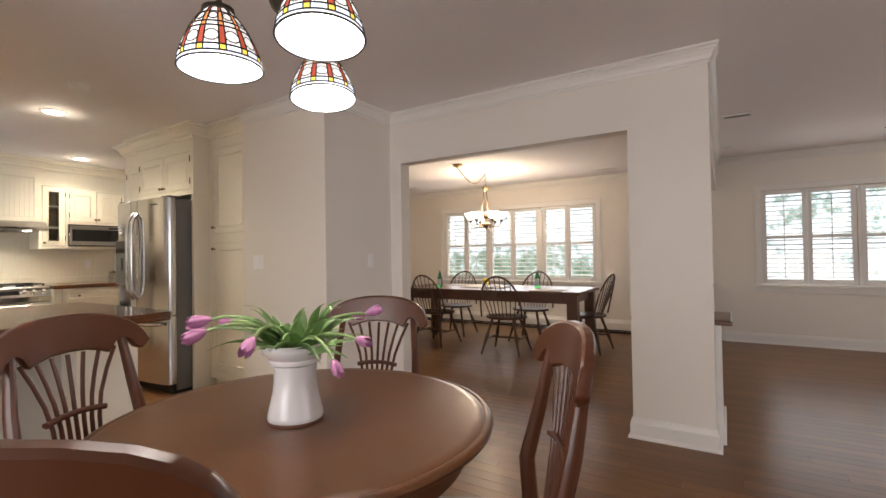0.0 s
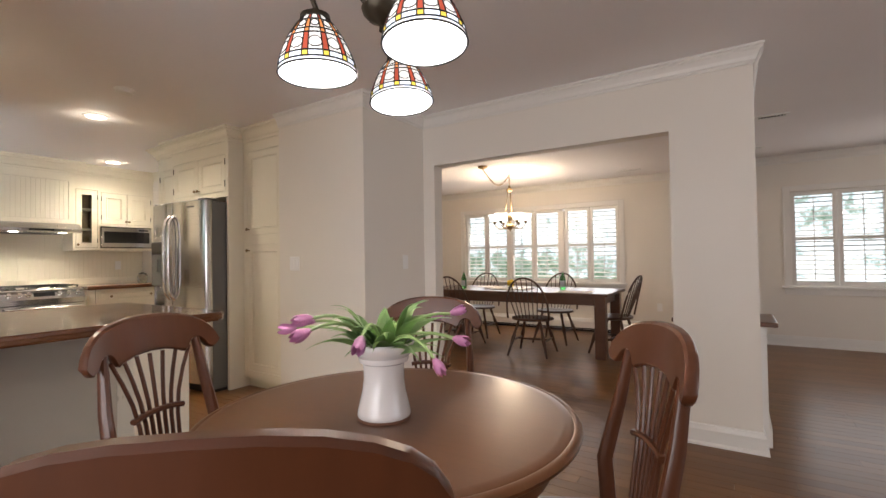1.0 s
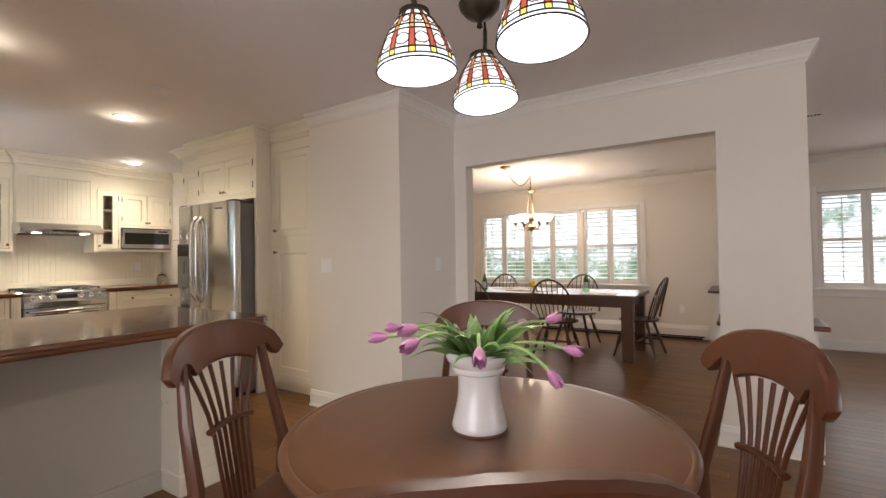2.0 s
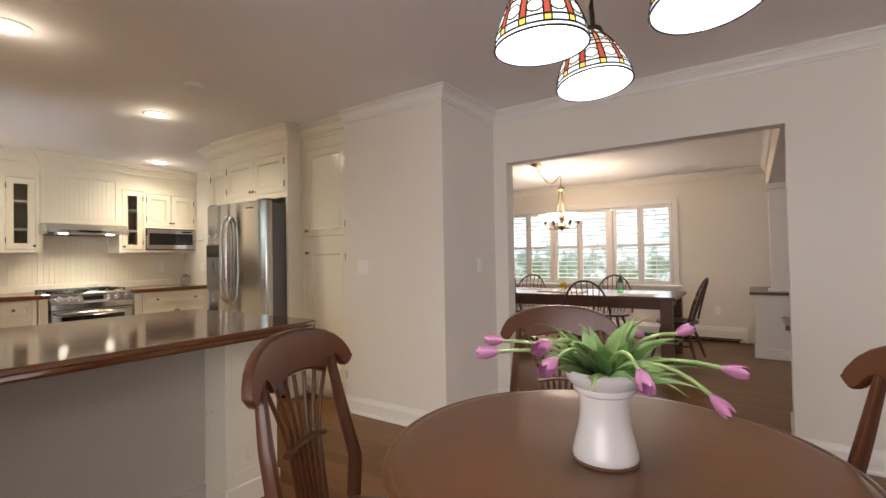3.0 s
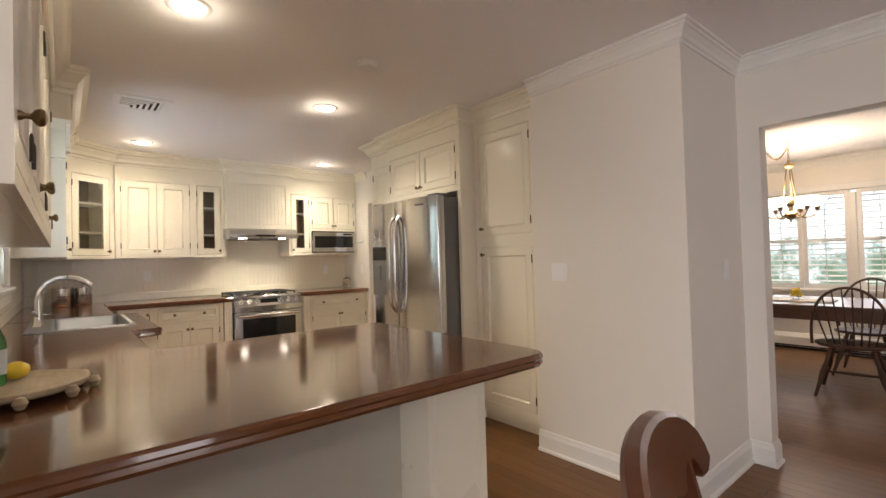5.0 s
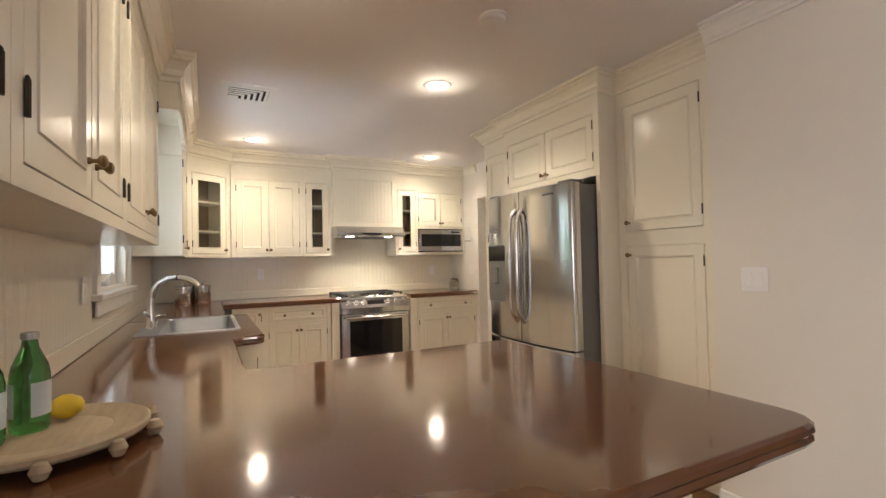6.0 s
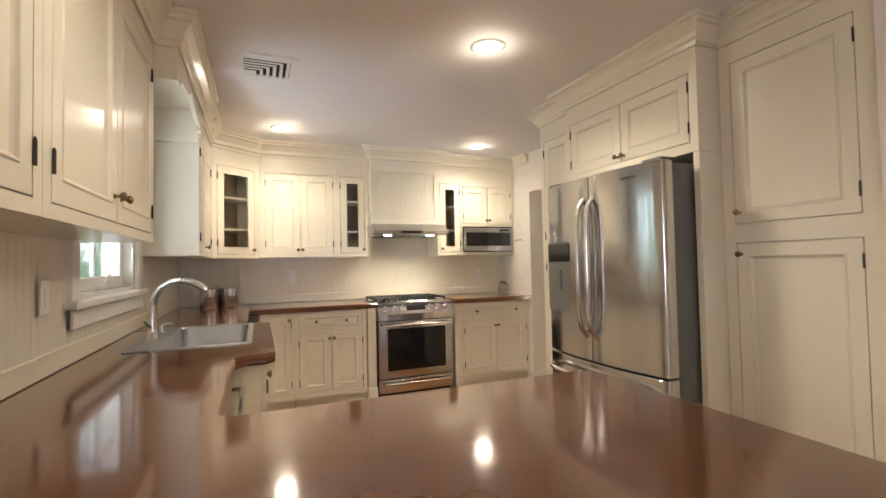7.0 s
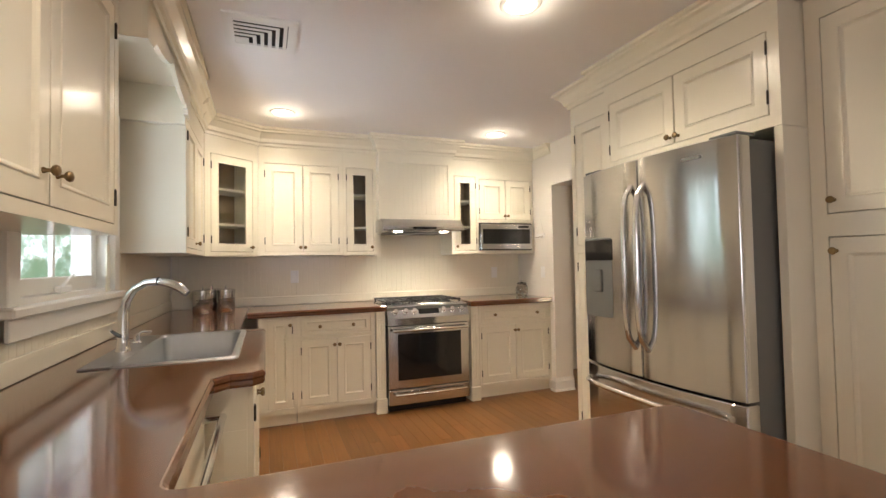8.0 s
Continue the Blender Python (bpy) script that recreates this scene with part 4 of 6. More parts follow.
def fan_chair(label):
    t = thing("dining_chair", pose(0, 0, 0), label, "chair", "chairs round the breakfast table")
    bm = bmesh.new()
    us = sorted({round(s * u, 4) for s in (-1, 1) for u in [q[0] for q in CREST_TOP] + [q[0] for q in CREST_LOW] + [0.02, 0.04, 0.075]})
    rows = []
    th = 0.016
    for u in us:
        zt, zb = lerp(CREST_TOP, abs(u)), lerp(CREST_LOW, abs(u))
        zt = max(zt, zb + 0.004)
        e = min(0.007, (zt - zb) * 0.3)
        sec = []
        for z, d in ((zb, th - e), (zb + e, th), (zt - e, th), (zt, th - e), (zt, -th + e), (zt - e, -th), (zb + e, -th), (zb, -th + e)):
            sec.append(bm.verts.new((u, back_y(u, z) - d, z)))
        rows.append(sec)
    for a, b in zip(rows, rows[1:]):
        for i in range(8):
            bm.faces.new((a[i], a[(i + 1) % 8], b[(i + 1) % 8], b[i]))
    bm.faces.new(rows[0])
    bm.faces.new(rows[-1])
    part("crest_rail", bm, M_CHERRY, t, "broad curved crest rail with rounded ears", True)
    for s in (-1, 1):
        pts = [(s * 0.205, -0.255, 0.0), (s * 0.20, -0.215, 0.25), (s * 0.195, -0.195, 0.45), (s * 0.192, back_y(0.19, 0.58) + 0.012, 0.58), (s * 0.182, back_y(0.18, 0.75), 0.75), (s * 0.166, back_y(0.165, 0.91), 0.91)]
        part("back_post", tube(bmesh.new(), pts, [0.018, 0.022, 0.025, 0.024, 0.021, 0.016], 10, 0.72, (1, 0, 0)), M_CHERRY, t, "", True)
    for k in range(7):
        f = (k - 3) / 3
        pts = []
        for q in range(7):
            z = 0.455 + (0.885 - 0.455) * q / 6
            u = f * (0.058 + 0.004 * q + 0.060 * max(0, (z - 0.68) / 0.205) ** 1.5)
            pts.append((u, back_y(u, z), z))
        part("spindle", tube(bmesh.new(), pts, 0.0062, 8), M_CHERRY, t, "", True)
    pts = [(u, back_y(u, 0.695) + (0.0 if abs(u) < 0.07 else 0.002), 0.692 + 0.010 * (1 - (u / 0.09) ** 2)) for u in (-0.09, -0.06, -0.03, 0, 0.03, 0.06, 0.09)]
    part("cross_bar", tube(bmesh.new(), pts, 0.0125, 8, 0.8), M_CHERRY, t, "", True)
    seat = rounded([(-0.20, -0.225), (0.20, -0.225), (0.235, 0.20), (-0.235, 0.20)], [0.05, 0.05, 0.09, 0.09], 5)
    part("seat", nosed(bmesh.new(), seat, [(0.03, 0.418), (0.008, 0.425), (0.0, 0.438), (0.004, 0.449), (0.03, 0.455), (0.10, 0.448)]), M_CHERRY, t, "", True)
    for s in (-1, 1):
        pr = [(0, 0), (0.013, 0.0), (0.016, 0.06), (0.02, 0.12), (0.015, 0.15), (0.022, 0.22), (0.024, 0.32), (0.017, 0.37), (0.022, 0.40), (0.022, 0.43), (0, 0.43)]
        part("front_leg", lathe(bmesh.new(), pr, 14, Matrix.Translation((s * 0.20, 0.165, 0))), M_CHERRY, t, "", True)
        part("stretcher", tube(bmesh.new(), [(s * 0.203, -0.225, 0.17), (s * 0.202, -0.03, 0.165), (s * 0.20, 0.165, 0.16)], [0.008, 0.013, 0.008], 8), M_CHERRY, t, "", True)
    part("stretcher", tube(bmesh.new(), [(-0.20, 0.165, 0.22), (0, 0.165, 0.22), (0.20, 0.165, 0.22)], [0.008, 0.014, 0.008], 8), M_CHERRY, t, "", True)
    return t


def chair_at(x, y, towards):
    """The pose that puts the top of the back at x, y and faces the given yaw."""
    m = pose(0, 0, 0, 0, 0, towards)
    o = m @ Vector((0, -0.295, 0))
    return pose(x - o.x, y - o.y, 0, 0, 0, towards)


c0 = fan_chair("reddish-brown fan-back wooden chair pushed to the round table")
SPOTS = [(-1.95, 2.215, 121, 1.0, 1.0, 1.0), (-3.459, 1.626, -71, 1.07, 1.0, 1.008), (-3.042, 2.728, -159.7, 1.04, 1.0, 0.995), (-2.205, 1.108, 40, 1.03, 1.03, 1.03)]
c0.matrix_world = chair_at(*SPOTS[0][:3])
for q in SPOTS[1:]:
    copy_thing(c0, chair_at(*q[:3]) @ Matrix.Diagonal((*q[3:], 1)))

# vase with tulips
VX, VY, VZ = -2.616, 1.853, 0.7606
t = thing("flower_vase", pose(VX, VY, VZ), "white glazed stoneware vase with dark foot", "vase")
prof = [(0.0, 0.006), (0.072, 0.006), (0.0735, 0.011), (0.072, 0.020), (0.066, 0.045), (0.059, 0.075), (0.0555, 0.105), (0.0555, 0.130), (0.057, 0.148), (0.0665, 0.153), (0.069, 0.160), (0.068, 0.166), (0.073, 0.172), (0.083, 0.182), (0.0865, 0.192), (0.0868, 0.202), (0.084, 0.206), (0.080, 0.204), (0.078, 0.19), (0.06, 0.165), (0.05, 0.12), (0.05, 0.05), (0, 0.05)]
part("body", lathe(bmesh.new(), prof, 56), M_CERAMIC, t, "", True)
part("foot_ring", lathe(bmesh.new(), [(0, 0), (0.0735, 0), (0.0745, 0.0058), (0, 0.0058)], 48), M_CLAY, t, "dark unglazed clay foot")

t = thing("tulip_bouquet", pose(VX, VY, VZ + 0.17), "drooping bunch of pink tulips with green leaves", "flowers")


def curve3(a, b, c, d, n=9):
    out = []
    for k in range(n):
        s = k / (n - 1)
        out.append((1 - s) ** 3 * Vector(a) + 3 * s * (1 - s) ** 2 * Vector(b) + 3 * s * s * (1 - s) * Vector(c) + s ** 3 * Vector(d))
    return out


def tulip(p, droop, size=1.0):
    p = Vector(p)
    h = Vector((p.x, p.y, 0)).normalized()
    base = Vector((-h.x * 0.02, -h.y * 0.02, -0.02))
    line = curve3(base, Vector((h.x * 0.04, h.y * 0.04, 0.06)), p - h * 0.10 + Vector((0, 0, 0.012 + max(0, droop) * 0.07)), p, 10)
    fl = part("tulip", tube(bmesh.new(), line, 0.0042, 7), M_STEM, t, "pink tulip on a bending stem", True)
    d = (h + Vector((0, 0, -droop))).normalized()
    m = Matrix.Translation(p) @ d.to_track_quat("Z", "X").to_matrix().to_4x4()
    for k in range(6):
        a = 2 * math.pi * k / 6 + (0.2 if k % 2 else 0)
        bm = bmesh.new()
        rr = (0.0175 if k % 2 else 0.0195) * size
        rows = []
        for i in range(8):
            z = i / 7
            rad = rr * (0.25 + 1.55 * z - 1.15 * z * z) / 0.77
            wide = 0.72 * math.sin(math.pi * (0.12 + 0.86 * z)) ** 0.7
            rows.append([bm.verts.new((rad * math.cos(a + wide * q), rad * math.sin(a + wide * q), z * 0.066 * size)) for q in (-1, -0.5, 0, 0.5, 1)])
        for r0, r1 in zip(rows, rows[1:]):
            for i in range(4):
                bm.faces.new((r0[i], r0[i + 1], r1[i + 1], r1[i]))
        for v in bm.verts:
            v.co = m @ v.co
        part("petal", bm, M_PETAL, fl, "", True)


for p, dr, sz in [((-0.205, -0.125, 0.074), 0.05, 1.0), ((-0.243, -0.024, 0.080), 0.0, 0.95), ((-0.045, -0.210, 0.122), 0.1, 1.0), ((-0.025, -0.235, 0.098), 0.3, 1.0),
                  ((0.120, -0.215, 0.090), 0.55, 1.0), ((0.236, -0.015, 0.066), 0.12, 0.88), ((0.220, -0.076, 0.026), 0.9, 0.88), ((0.135, 0.134, 0.104), -0.3, 0.9), ((0.03, 0.19, 0.085), 0.1, 0.85)]:
    tulip(p, dr, sz * 0.8)


def leaf(az, reach, rise, droop, width):
    h = Vector((math.cos(az), math.sin(az), 0))
    sd = Vector((-h.y, h.x, 0))
    line = curve3(h * 0.015 + Vector((0, 0, -0.02)), h * (0.03 + reach * 0.15) + Vector((0, 0, rise * 0.65)), h * reach * 0.6 + Vector((0, 0, rise * 1.15)), h * reach + Vector((0, 0, rise - droop)), 11)
    bm = bmesh.new()
    rows = []
    twist = random.uniform(-0.7, 0.7)
    for i, p in enumerate(line):
        s = i / 10
        w = width * (0.35 + 0.65 * math.sin(math.pi * min(1, s * 1.1 + 0.1))) * (1 - max(0, s - 0.55) / 0.46) ** 0.8 if s < 1 else 0.0005
        d = (line[min(i + 1, 10)] - line[max(i - 1, 0)]).normalized()
        nn = d.cross(sd).normalized()
        a = twist * s
        ax = (sd * math.cos(a) + nn * math.sin(a))
        up = ax.cross(d)
        rows.append([bm.verts.new(p + ax * w * q + up * w * 0.35 * (abs(q) - 0.5) * -1 * -1) for q in (-1, -0.5, 0, 0.5, 1)])
    for r0, r1 in zip(rows, rows[1:]):
        for i in range(4):
            bm.faces.new((r0[i], r0[i + 1], r1[i + 1], r1[i]))
    bmesh.ops.solidify(bm, geom=bm.faces[:], thickness=0.0008)
    part("leaf", bm, M_LEAF, t, "", True)


rng = random.Random(7)
for k in range(30):
    az = 2 * math.pi * (k * 0.381966 + rng.uniform(-0.03, 0.03))
    up_ = rng.random()
    leaf(az, rng.uniform(0.15, 0.235) * (1.05 - 0.25 * up_), 0.025 + 0.075 * up_ + rng.uniform(0, 0.03), rng.uniform(0.0, 0.05) * (1 - up_), rng.uniform(0.020, 0.031))
for k in range(14):
    az = 2 * math.pi * (k * 0.381966 + 0.17 + rng.uniform(-0.05, 0.05))
    leaf(az, rng.uniform(0.07, 0.17), rng.uniform(0.08, 0.13), rng.uniform(-0.03, 0.0), rng.uniform(0.015, 0.023))

# ---- stained-glass pendant over the table ----
def lit_glass(name, colour, strength):
    m = glow(name, colour, strength)
    m.node_tree.nodes["Principled BSDF"].inputs["Roughness"].default_value = 0.25
    return m


M_GW = lit_glass("lit_white_glass", (0.95, 0.93, 0.90), 0.75)
M_GR = lit_glass("lit_red_glass", (0.50, 0.09, 0.05), 0.7)
M_GO = lit_glass("lit_orange_glass", (0.80, 0.30, 0.10), 0.8)
M_GY = lit_glass("lit_yellow_glass", (0.85, 0.65, 0.10), 0.9)
M_GB = lit_glass("lit_clear_glass", (0.80, 0.87, 0.98), 1.0)
M_LINER = glow("lit_shade_lining", (0.93, 0.96, 1.0), 1.25)
M_LEAD = material("lead_came", (0.03, 0.03, 0.03), 0.5, 0.6, vary=0.1, scale=40)
PX, PY = -2.575, 1.815
SHADES = [(-2.685, 1.69, 1.668), (-2.38, 1.735, 1.682), (-2.665, 2.015, 1.682)]
SHADE = [(0.036, 0.163), (0.050, 0.148), (0.074, 0.112), (0.094, 0.070), (0.104, 0.042), (0.108, 0.028), (0.111, 0.004)]


def shade_point(s, a):
    q = s * (len(SHADE) - 1)
    i = min(int(q), len(SHADE) - 2)
    f = q - i
    r = SHADE[i][0] + (SHADE[i + 1][0] - SHADE[i][0]) * f
    z = SHADE[i][1] + (SHADE[i + 1][1] - SHADE[i][1]) * f
    return Vector((r * math.cos(a), r * math.sin(a), z))


def glass_piece(s0, s1, a0, a1):
    bm = bmesh.new()
    n = 3
    rows = []
    for i in range(n + 1):
        s = s0 + (s1 - s0) * i / n
        rows.append([shade_point(s, a0 + (a1 - a0) * k / 2) for k in range(3)])
    for off in (0.0, -0.003):
        vv = [[bm.verts.new(p + Vector((p.x, p.y, 0)).normalized() * off) for p in r] for r in rows]
        for r0, r1 in zip(vv, vv[1:]):
            for k in range(2):
                bm.faces.new((r0[k], r0[k + 1], r1[k + 1], r1[k]))
    return bm


tilts = [(2, -1), (-3, -4), (-3, -6)]
pend = thing("pendant_lamp", pose(PX, PY, 0), "dark bronze three-light pendant with stained-glass shades", "pendant lamp")
part("ceiling_canopy", lathe(bmesh.new(), [(0, 2.40), (0.03, 2.40), (0.06, 2.42), (0.065, 2.439), (0, 2.439)], 28), M_BRONZE, pend, "", True)
part("rod", tube(bmesh.new(), [(0, 0, 1.98), (0, 0, 2.41)], 0.008, 10), M_BRONZE, pend, "", True)
part("hub", lathe(bmesh.new(), [(0, 1.80), (0.008, 1.805), (0.006, 1.818), (0.012, 1.825), (0.035, 1.835), (0.05, 1.852), (0.054, 1.865), (0.048, 1.872), (0.022, 1.88), (0.014, 1.90), (0.026, 1.925), (0.028, 1.94), (0.016, 1.955), (0.020, 1.975), (0.01, 1.99), (0, 1.99)], 28), M_BRONZE, pend, "aged bronze turned hub", True)
for (sx, sy, sz), (tx, ty) in zip(SHADES, tilts):
    dx, dy = sx - PX, sy - PY
    L_ = math.hypot(dx, dy)
    ux, uy = dx / L_, dy / L_
    pts = [(ux * r, uy * r, z) for r, z in ((0.03, 1.862), (0.07, 1.905), (0.12, 1.955), (L_ * 0.85, 1.965), (L_, 1.945), (L_ + 0.03, 1.915), (L_ + 0.015, 1.875), (L_, sz + 0.165))]
    part("arm", tube(bmesh.new(), pts, 0.0068, 8), M_BRONZE, pend, "", True)
    sh = new("shade")
    sh.empty_display_size = 0.02
    sh.parent = pend
    sh.matrix_local = pose(dx, dy, sz, tx, ty) @ Matrix.Diagonal((0.89, 0.89, 0.89, 1))
    tagged(sh, "cone shade of white, red and yellow stained glass")
    lathe_bm = lathe(bmesh.new(), [(0.0, 0.19), (0.018, 0.188), (0.02, 0.178), (0.042, 0.174), (0.044, 0.162), (0.036, 0.162), (0, 0.164)], 24)
    part("cap", lathe_bm, M_BRONZE, sh, "dark bronze cap", True)
    part("lining", lathe(bmesh.new(), [(r - 0.0045, z) for r, z in SHADE] + [(r - 0.006, z + 0.0005) for r, z in reversed(SHADE)], 40), M_LINER, sh, "glowing white inside of the shade", True)
    n = 12
    da = 2 * math.pi / n
    w = da * 0.30
    S1, S2, S3 = 0.36, 0.78, 0.92
    meshes = {}
    for k in range(n):
        a = k * da
        for key, s0, s1, a0, a1, mt in (("r0", 0.02, 0.20, -w / 2, w / 2, M_GR), ("r1", 0.20, 0.42, -w / 2, w / 2, M_GO), ("r2", 0.42, S2, -w / 2, w / 2, M_GR),
                                        ("y", S2, S3, -w / 2, w / 2, M_GY), ("w0", 0.02, S1, w / 2, da - w / 2, M_GW), ("w1", S1, S2, w / 2, da - w / 2, M_GW),
                                        ("b", S2, S3, w / 2, da - w / 2, M_GB), ("s", S3, 1.0, -w / 2, da / 2 - w / 2, M_GW), ("t", S3, 1.0, da / 2 - w / 2, da - w / 2, M_GB)):
            if key not in meshes:
                ob = part("glass_piece", glass_piece(s0, s1, a0, a1), mt, sh)
                meshes[key] = ob.data
            else:
                ob = new("glass_piece", meshes[key])
                ob.parent = sh
            ob.matrix_local = pose(0, 0, 0, 0, 0, math.degrees(a))
    bm = bmesh.new()
    for k in range(n):
        for e in (-w / 2, w / 2):
            tube(bm, [shade_point(s / 10 * S3, k * da + e) for s in range(11)], 0.0022, 5)
    for s in (0.20, 0.42, S1, S2, S3, 1.0):
        ring = [shade_point(s, 2 * math.pi * k / 36) for k in range(37)]
        tube(bm, ring, 0.0025 if s < 1 else 0.003, 5)
    for k in range(n):
        for s_, rr in ((0.57, 0.019), (0.27, 0.011)):
            mid = k * da + da / 2
            rad = shade_point(s_, 0).x
            tube(bm, [shade_point(s_ + rr * 5.2 * math.sin(q), mid + rr / rad * math.cos(q)) for q in [2 * math.pi * i / 10 for i in range(11)]], 0.0019, 4)
    part("leading", bm, M_LEAD, sh, "dark lead cames", False, "stuff")
    part("bulb", lathe(bmesh.new(), [(0, 0.045), (0.02, 0.055), (0.028, 0.08), (0.02, 0.11), (0.012, 0.13), (0, 0.135)], 16), M_LAMP, sh, "glowing light bulb", True)
    bulb("pendant_bulb", (sx, sy, sz + 0.035), 6, (1.0, 0.90, 0.80), 0.04)

# ---- windows with shutters ----
def casing(name, x0, x1, z0, z1, y, label):
    """White window trim on the wall y, seen from the room at smaller y."""
    t = thing(name, pose(0, 0, 0), label, "window", "", "structure")
    w = 0.075
    part("window_frame", boxed(x0 - w, x0, y - 0.022, y - 0.001, z0, z1 + w, 0.004), M_TRIM, t)
    part("window_frame", boxed(x1, x1 + w, y - 0.022, y - 0.001, z0, z1 + w, 0.004), M_TRIM, t)
    part("window_frame", boxed(x0, x1, y - 0.022, y - 0.001, z1, z1 + w, 0.004), M_TRIM, t)
    part("outer_bead", boxed(x1 + w - 0.012, x1 + w + 0.006, y - 0.032, y - 0.0225, z0, z1 + w, 0.003), M_TRIM, t)
    part("outer_bead", boxed(x0 - w - 0.006, x0 - w + 0.012, y - 0.032, y - 0.0225, z0, z1 + w, 0.003), M_TRIM, t)
    part("window_sill", boxed(x0 - w - 0.03, x1 + w + 0.03, y - 0.06, y - 0.001, z0 - 0.035, z0 - 0.001, 0.006), M_TRIM, t)
    part("apron", boxed(x0 - w, x1 + w, y - 0.02, y - 0.001, z0 - 0.11, z0 - 0.036, 0.004), M_TRIM, t)
    return t


def shutter(t, x0, x1, z0, z1, y, n):
    """One hinged shutter panel with open louvres."""
    sh = part("shutter_frame", bmesh.new(), M_TRIM, t)
    bm = bmesh.new()
    sw = 0.046
    box(bm, x0, x0 + sw, y, y + 0.028, z0, z1, 0.003)
    box(bm, x1 - sw, x1, y, y + 0.028, z0, z1, 0.003)
    for a, b in ((z0, z0 + 0.06), (z1 - 0.05, z1), ((z0 + z1) / 2 - 0.012, (z0 + z1) / 2 + 0.012)):
        box(bm, x0 + sw, x1 - sw, y + 0.002, y + 0.026, a, b, 0.002)
    bm.to_mesh(sh.data)
    bm.free()
    me = bpy.data.meshes.new("louvre")
    bm = bmesh.new()
    hw = (x1 - x0) / 2 - sw - 0.002
    pr = [(-0.028, 0.0), (-0.014, 0.0045), (0.014, 0.0045), (0.028, 0.0), (0.014, -0.0045), (-0.014, -0.0045)]
    a = [bm.verts.new((-hw, q, z)) for q, z in pr]
    b = [bm.verts.new((hw, q, z)) for q, z in pr]
    bm.faces.new(a)
    bm.faces.new(b[::-1])
    for i in range(6):
        bm.faces.new((a[i], b[i], b[(i + 1) % 6], a[(i + 1) % 6]))
    bmesh.ops.recalc_face_normals(bm, faces=bm.faces)
    bm.to_mesh(me)
    bm.free()
    me.materials.append(M_TRIM)
    for lo, hi in ((z0 + 0.06, (z0 + z1) / 2 - 0.012), ((z0 + z1) / 2 + 0.012, z1 - 0.05)):
        for k in range(n):
            lv = new("louvre", me)
            lv.parent = sh
            lv.matrix_local = pose((x0 + x1) / 2, y + 0.014, lo + (hi - lo) * (k + 0.5) / n, 18)
    part("tilt_rod", boxed((x0 + x1) / 2 - 0.005, (x0 + x1) / 2 + 0.005, y - 0.022, y - 0.014, z0 + 0.07, z1 - 0.07, 0.002), M_TRIM, sh)


def sash(t, x0, x1, z0, z1, y):
    """A double-hung window behind the shutters."""
    s = part("window_sash", bmesh.new(), M_TRIM, t)
    bm = bmesh.new()
    zm = (z0 + z1) / 2
    for a, b, yy in ((z0, zm + 0.02, y), (zm - 0.02, z1, y + 0.032)):
        box(bm, x0, x0 + 0.04, yy, yy + 0.03, a, b)
        box(bm, x1 - 0.04, x1, yy, yy + 0.03, a, b)
        box(bm, x0 + 0.04, x1 - 0.04, yy, yy + 0.03, a, a + 0.045)
        box(bm, x0 + 0.04, x1 - 0.04, yy, yy + 0.03, b - 0.04, b)
    bm.to_mesh(s.data)
    bm.free()
    for a, b, yy in ((z0, zm, y + 0.014), (zm, z1, y + 0.046)):
        p = part("pane", boxed(x0 + 0.03, x1 - 0.03, yy, yy + 0.004, a + 0.03, b - 0.03), M_PANE, s, "clear window glass")
        p.visible_shadow = False


w1 = casing("window_1", *DW, YB, "wide dining room window with white louvred shutters")
units = [(-5.995, -5.125), (-5.095, -4.205), (-4.145, -3.295)]
for a, b in units:
    sash(w1, a, b, 0.77, 1.96, YB + 0.06)
for a, b in zip(units, units[1:]):
    part("mullion", boxed(a[1], b[0], YB - 0.01, YB + 0.12, 0.725, 1.925), M_TRIM, w1)
for a, b in ((-5.995, -5.562), (-5.558, -5.128), (-5.094, -4.668), (-4.664, -4.206), (-4.136, -3.735), (-3.731, -3.298)):
    shutter(w1, a, b, 0.77, 1.96, YB + 0.004, 8)
w2 = casing("window_2", *LW, YB, "wide living room window with white louvred shutters")
for a, b in ((-1.195, -0.265), (-0.231, 0.715)):
    sash(w2, a, b, 0.77, 1.96, YB + 0.06)
part("mullion", boxed(-0.264, -0.232, YB - 0.01, YB + 0.12, 0.725, 1.925), M_TRIM, w2)
for a, b in ((-1.197, -0.737), (-0.733, -0.268), (-0.228, 0.242), (0.246, 0.716)):
    shutter(w2, a, b, 0.77, 1.96, YB + 0.004, 9)

# kitchen casement over the sink
kx0, kx1, kz0, kz1 = KW
w3 = thing("window_3", pose(0, 0, 0), "white casement window over the kitchen sink", "window", "", "structure")
for a, b, c, d in ((kx0 - 0.08, kx0, kz0, kz1 + 0.08), (kx1, kx1 + 0.08, kz0, kz1 + 0.08), (kx0, kx1, kz1, kz1 + 0.08)):
    part("window_frame", boxed(a, b, YS + 0.001, YS + 0.032, c, d, 0.004), M_TRIM, w3)
part("window_sill", boxed(kx0 - 0.11, kx1 + 0.11, YS + 0.001, YS + 0.06, kz0 - 0.035, kz0 - 0.001, 0.006), M_TRIM, w3)
part("apron", boxed(kx0 - 0.08, kx1 + 0.08, YS + 0.0225, YS + 0.036, kz0 - 0.11, kz0 - 0.036, 0.003), M_TRIM, w3)
part("jamb_lining", boxed(kx0 + 0.001, kx0 + 0.02, YS - 0.15, YS, kz0 + 0.02, kz1), M_TRIM, w3)
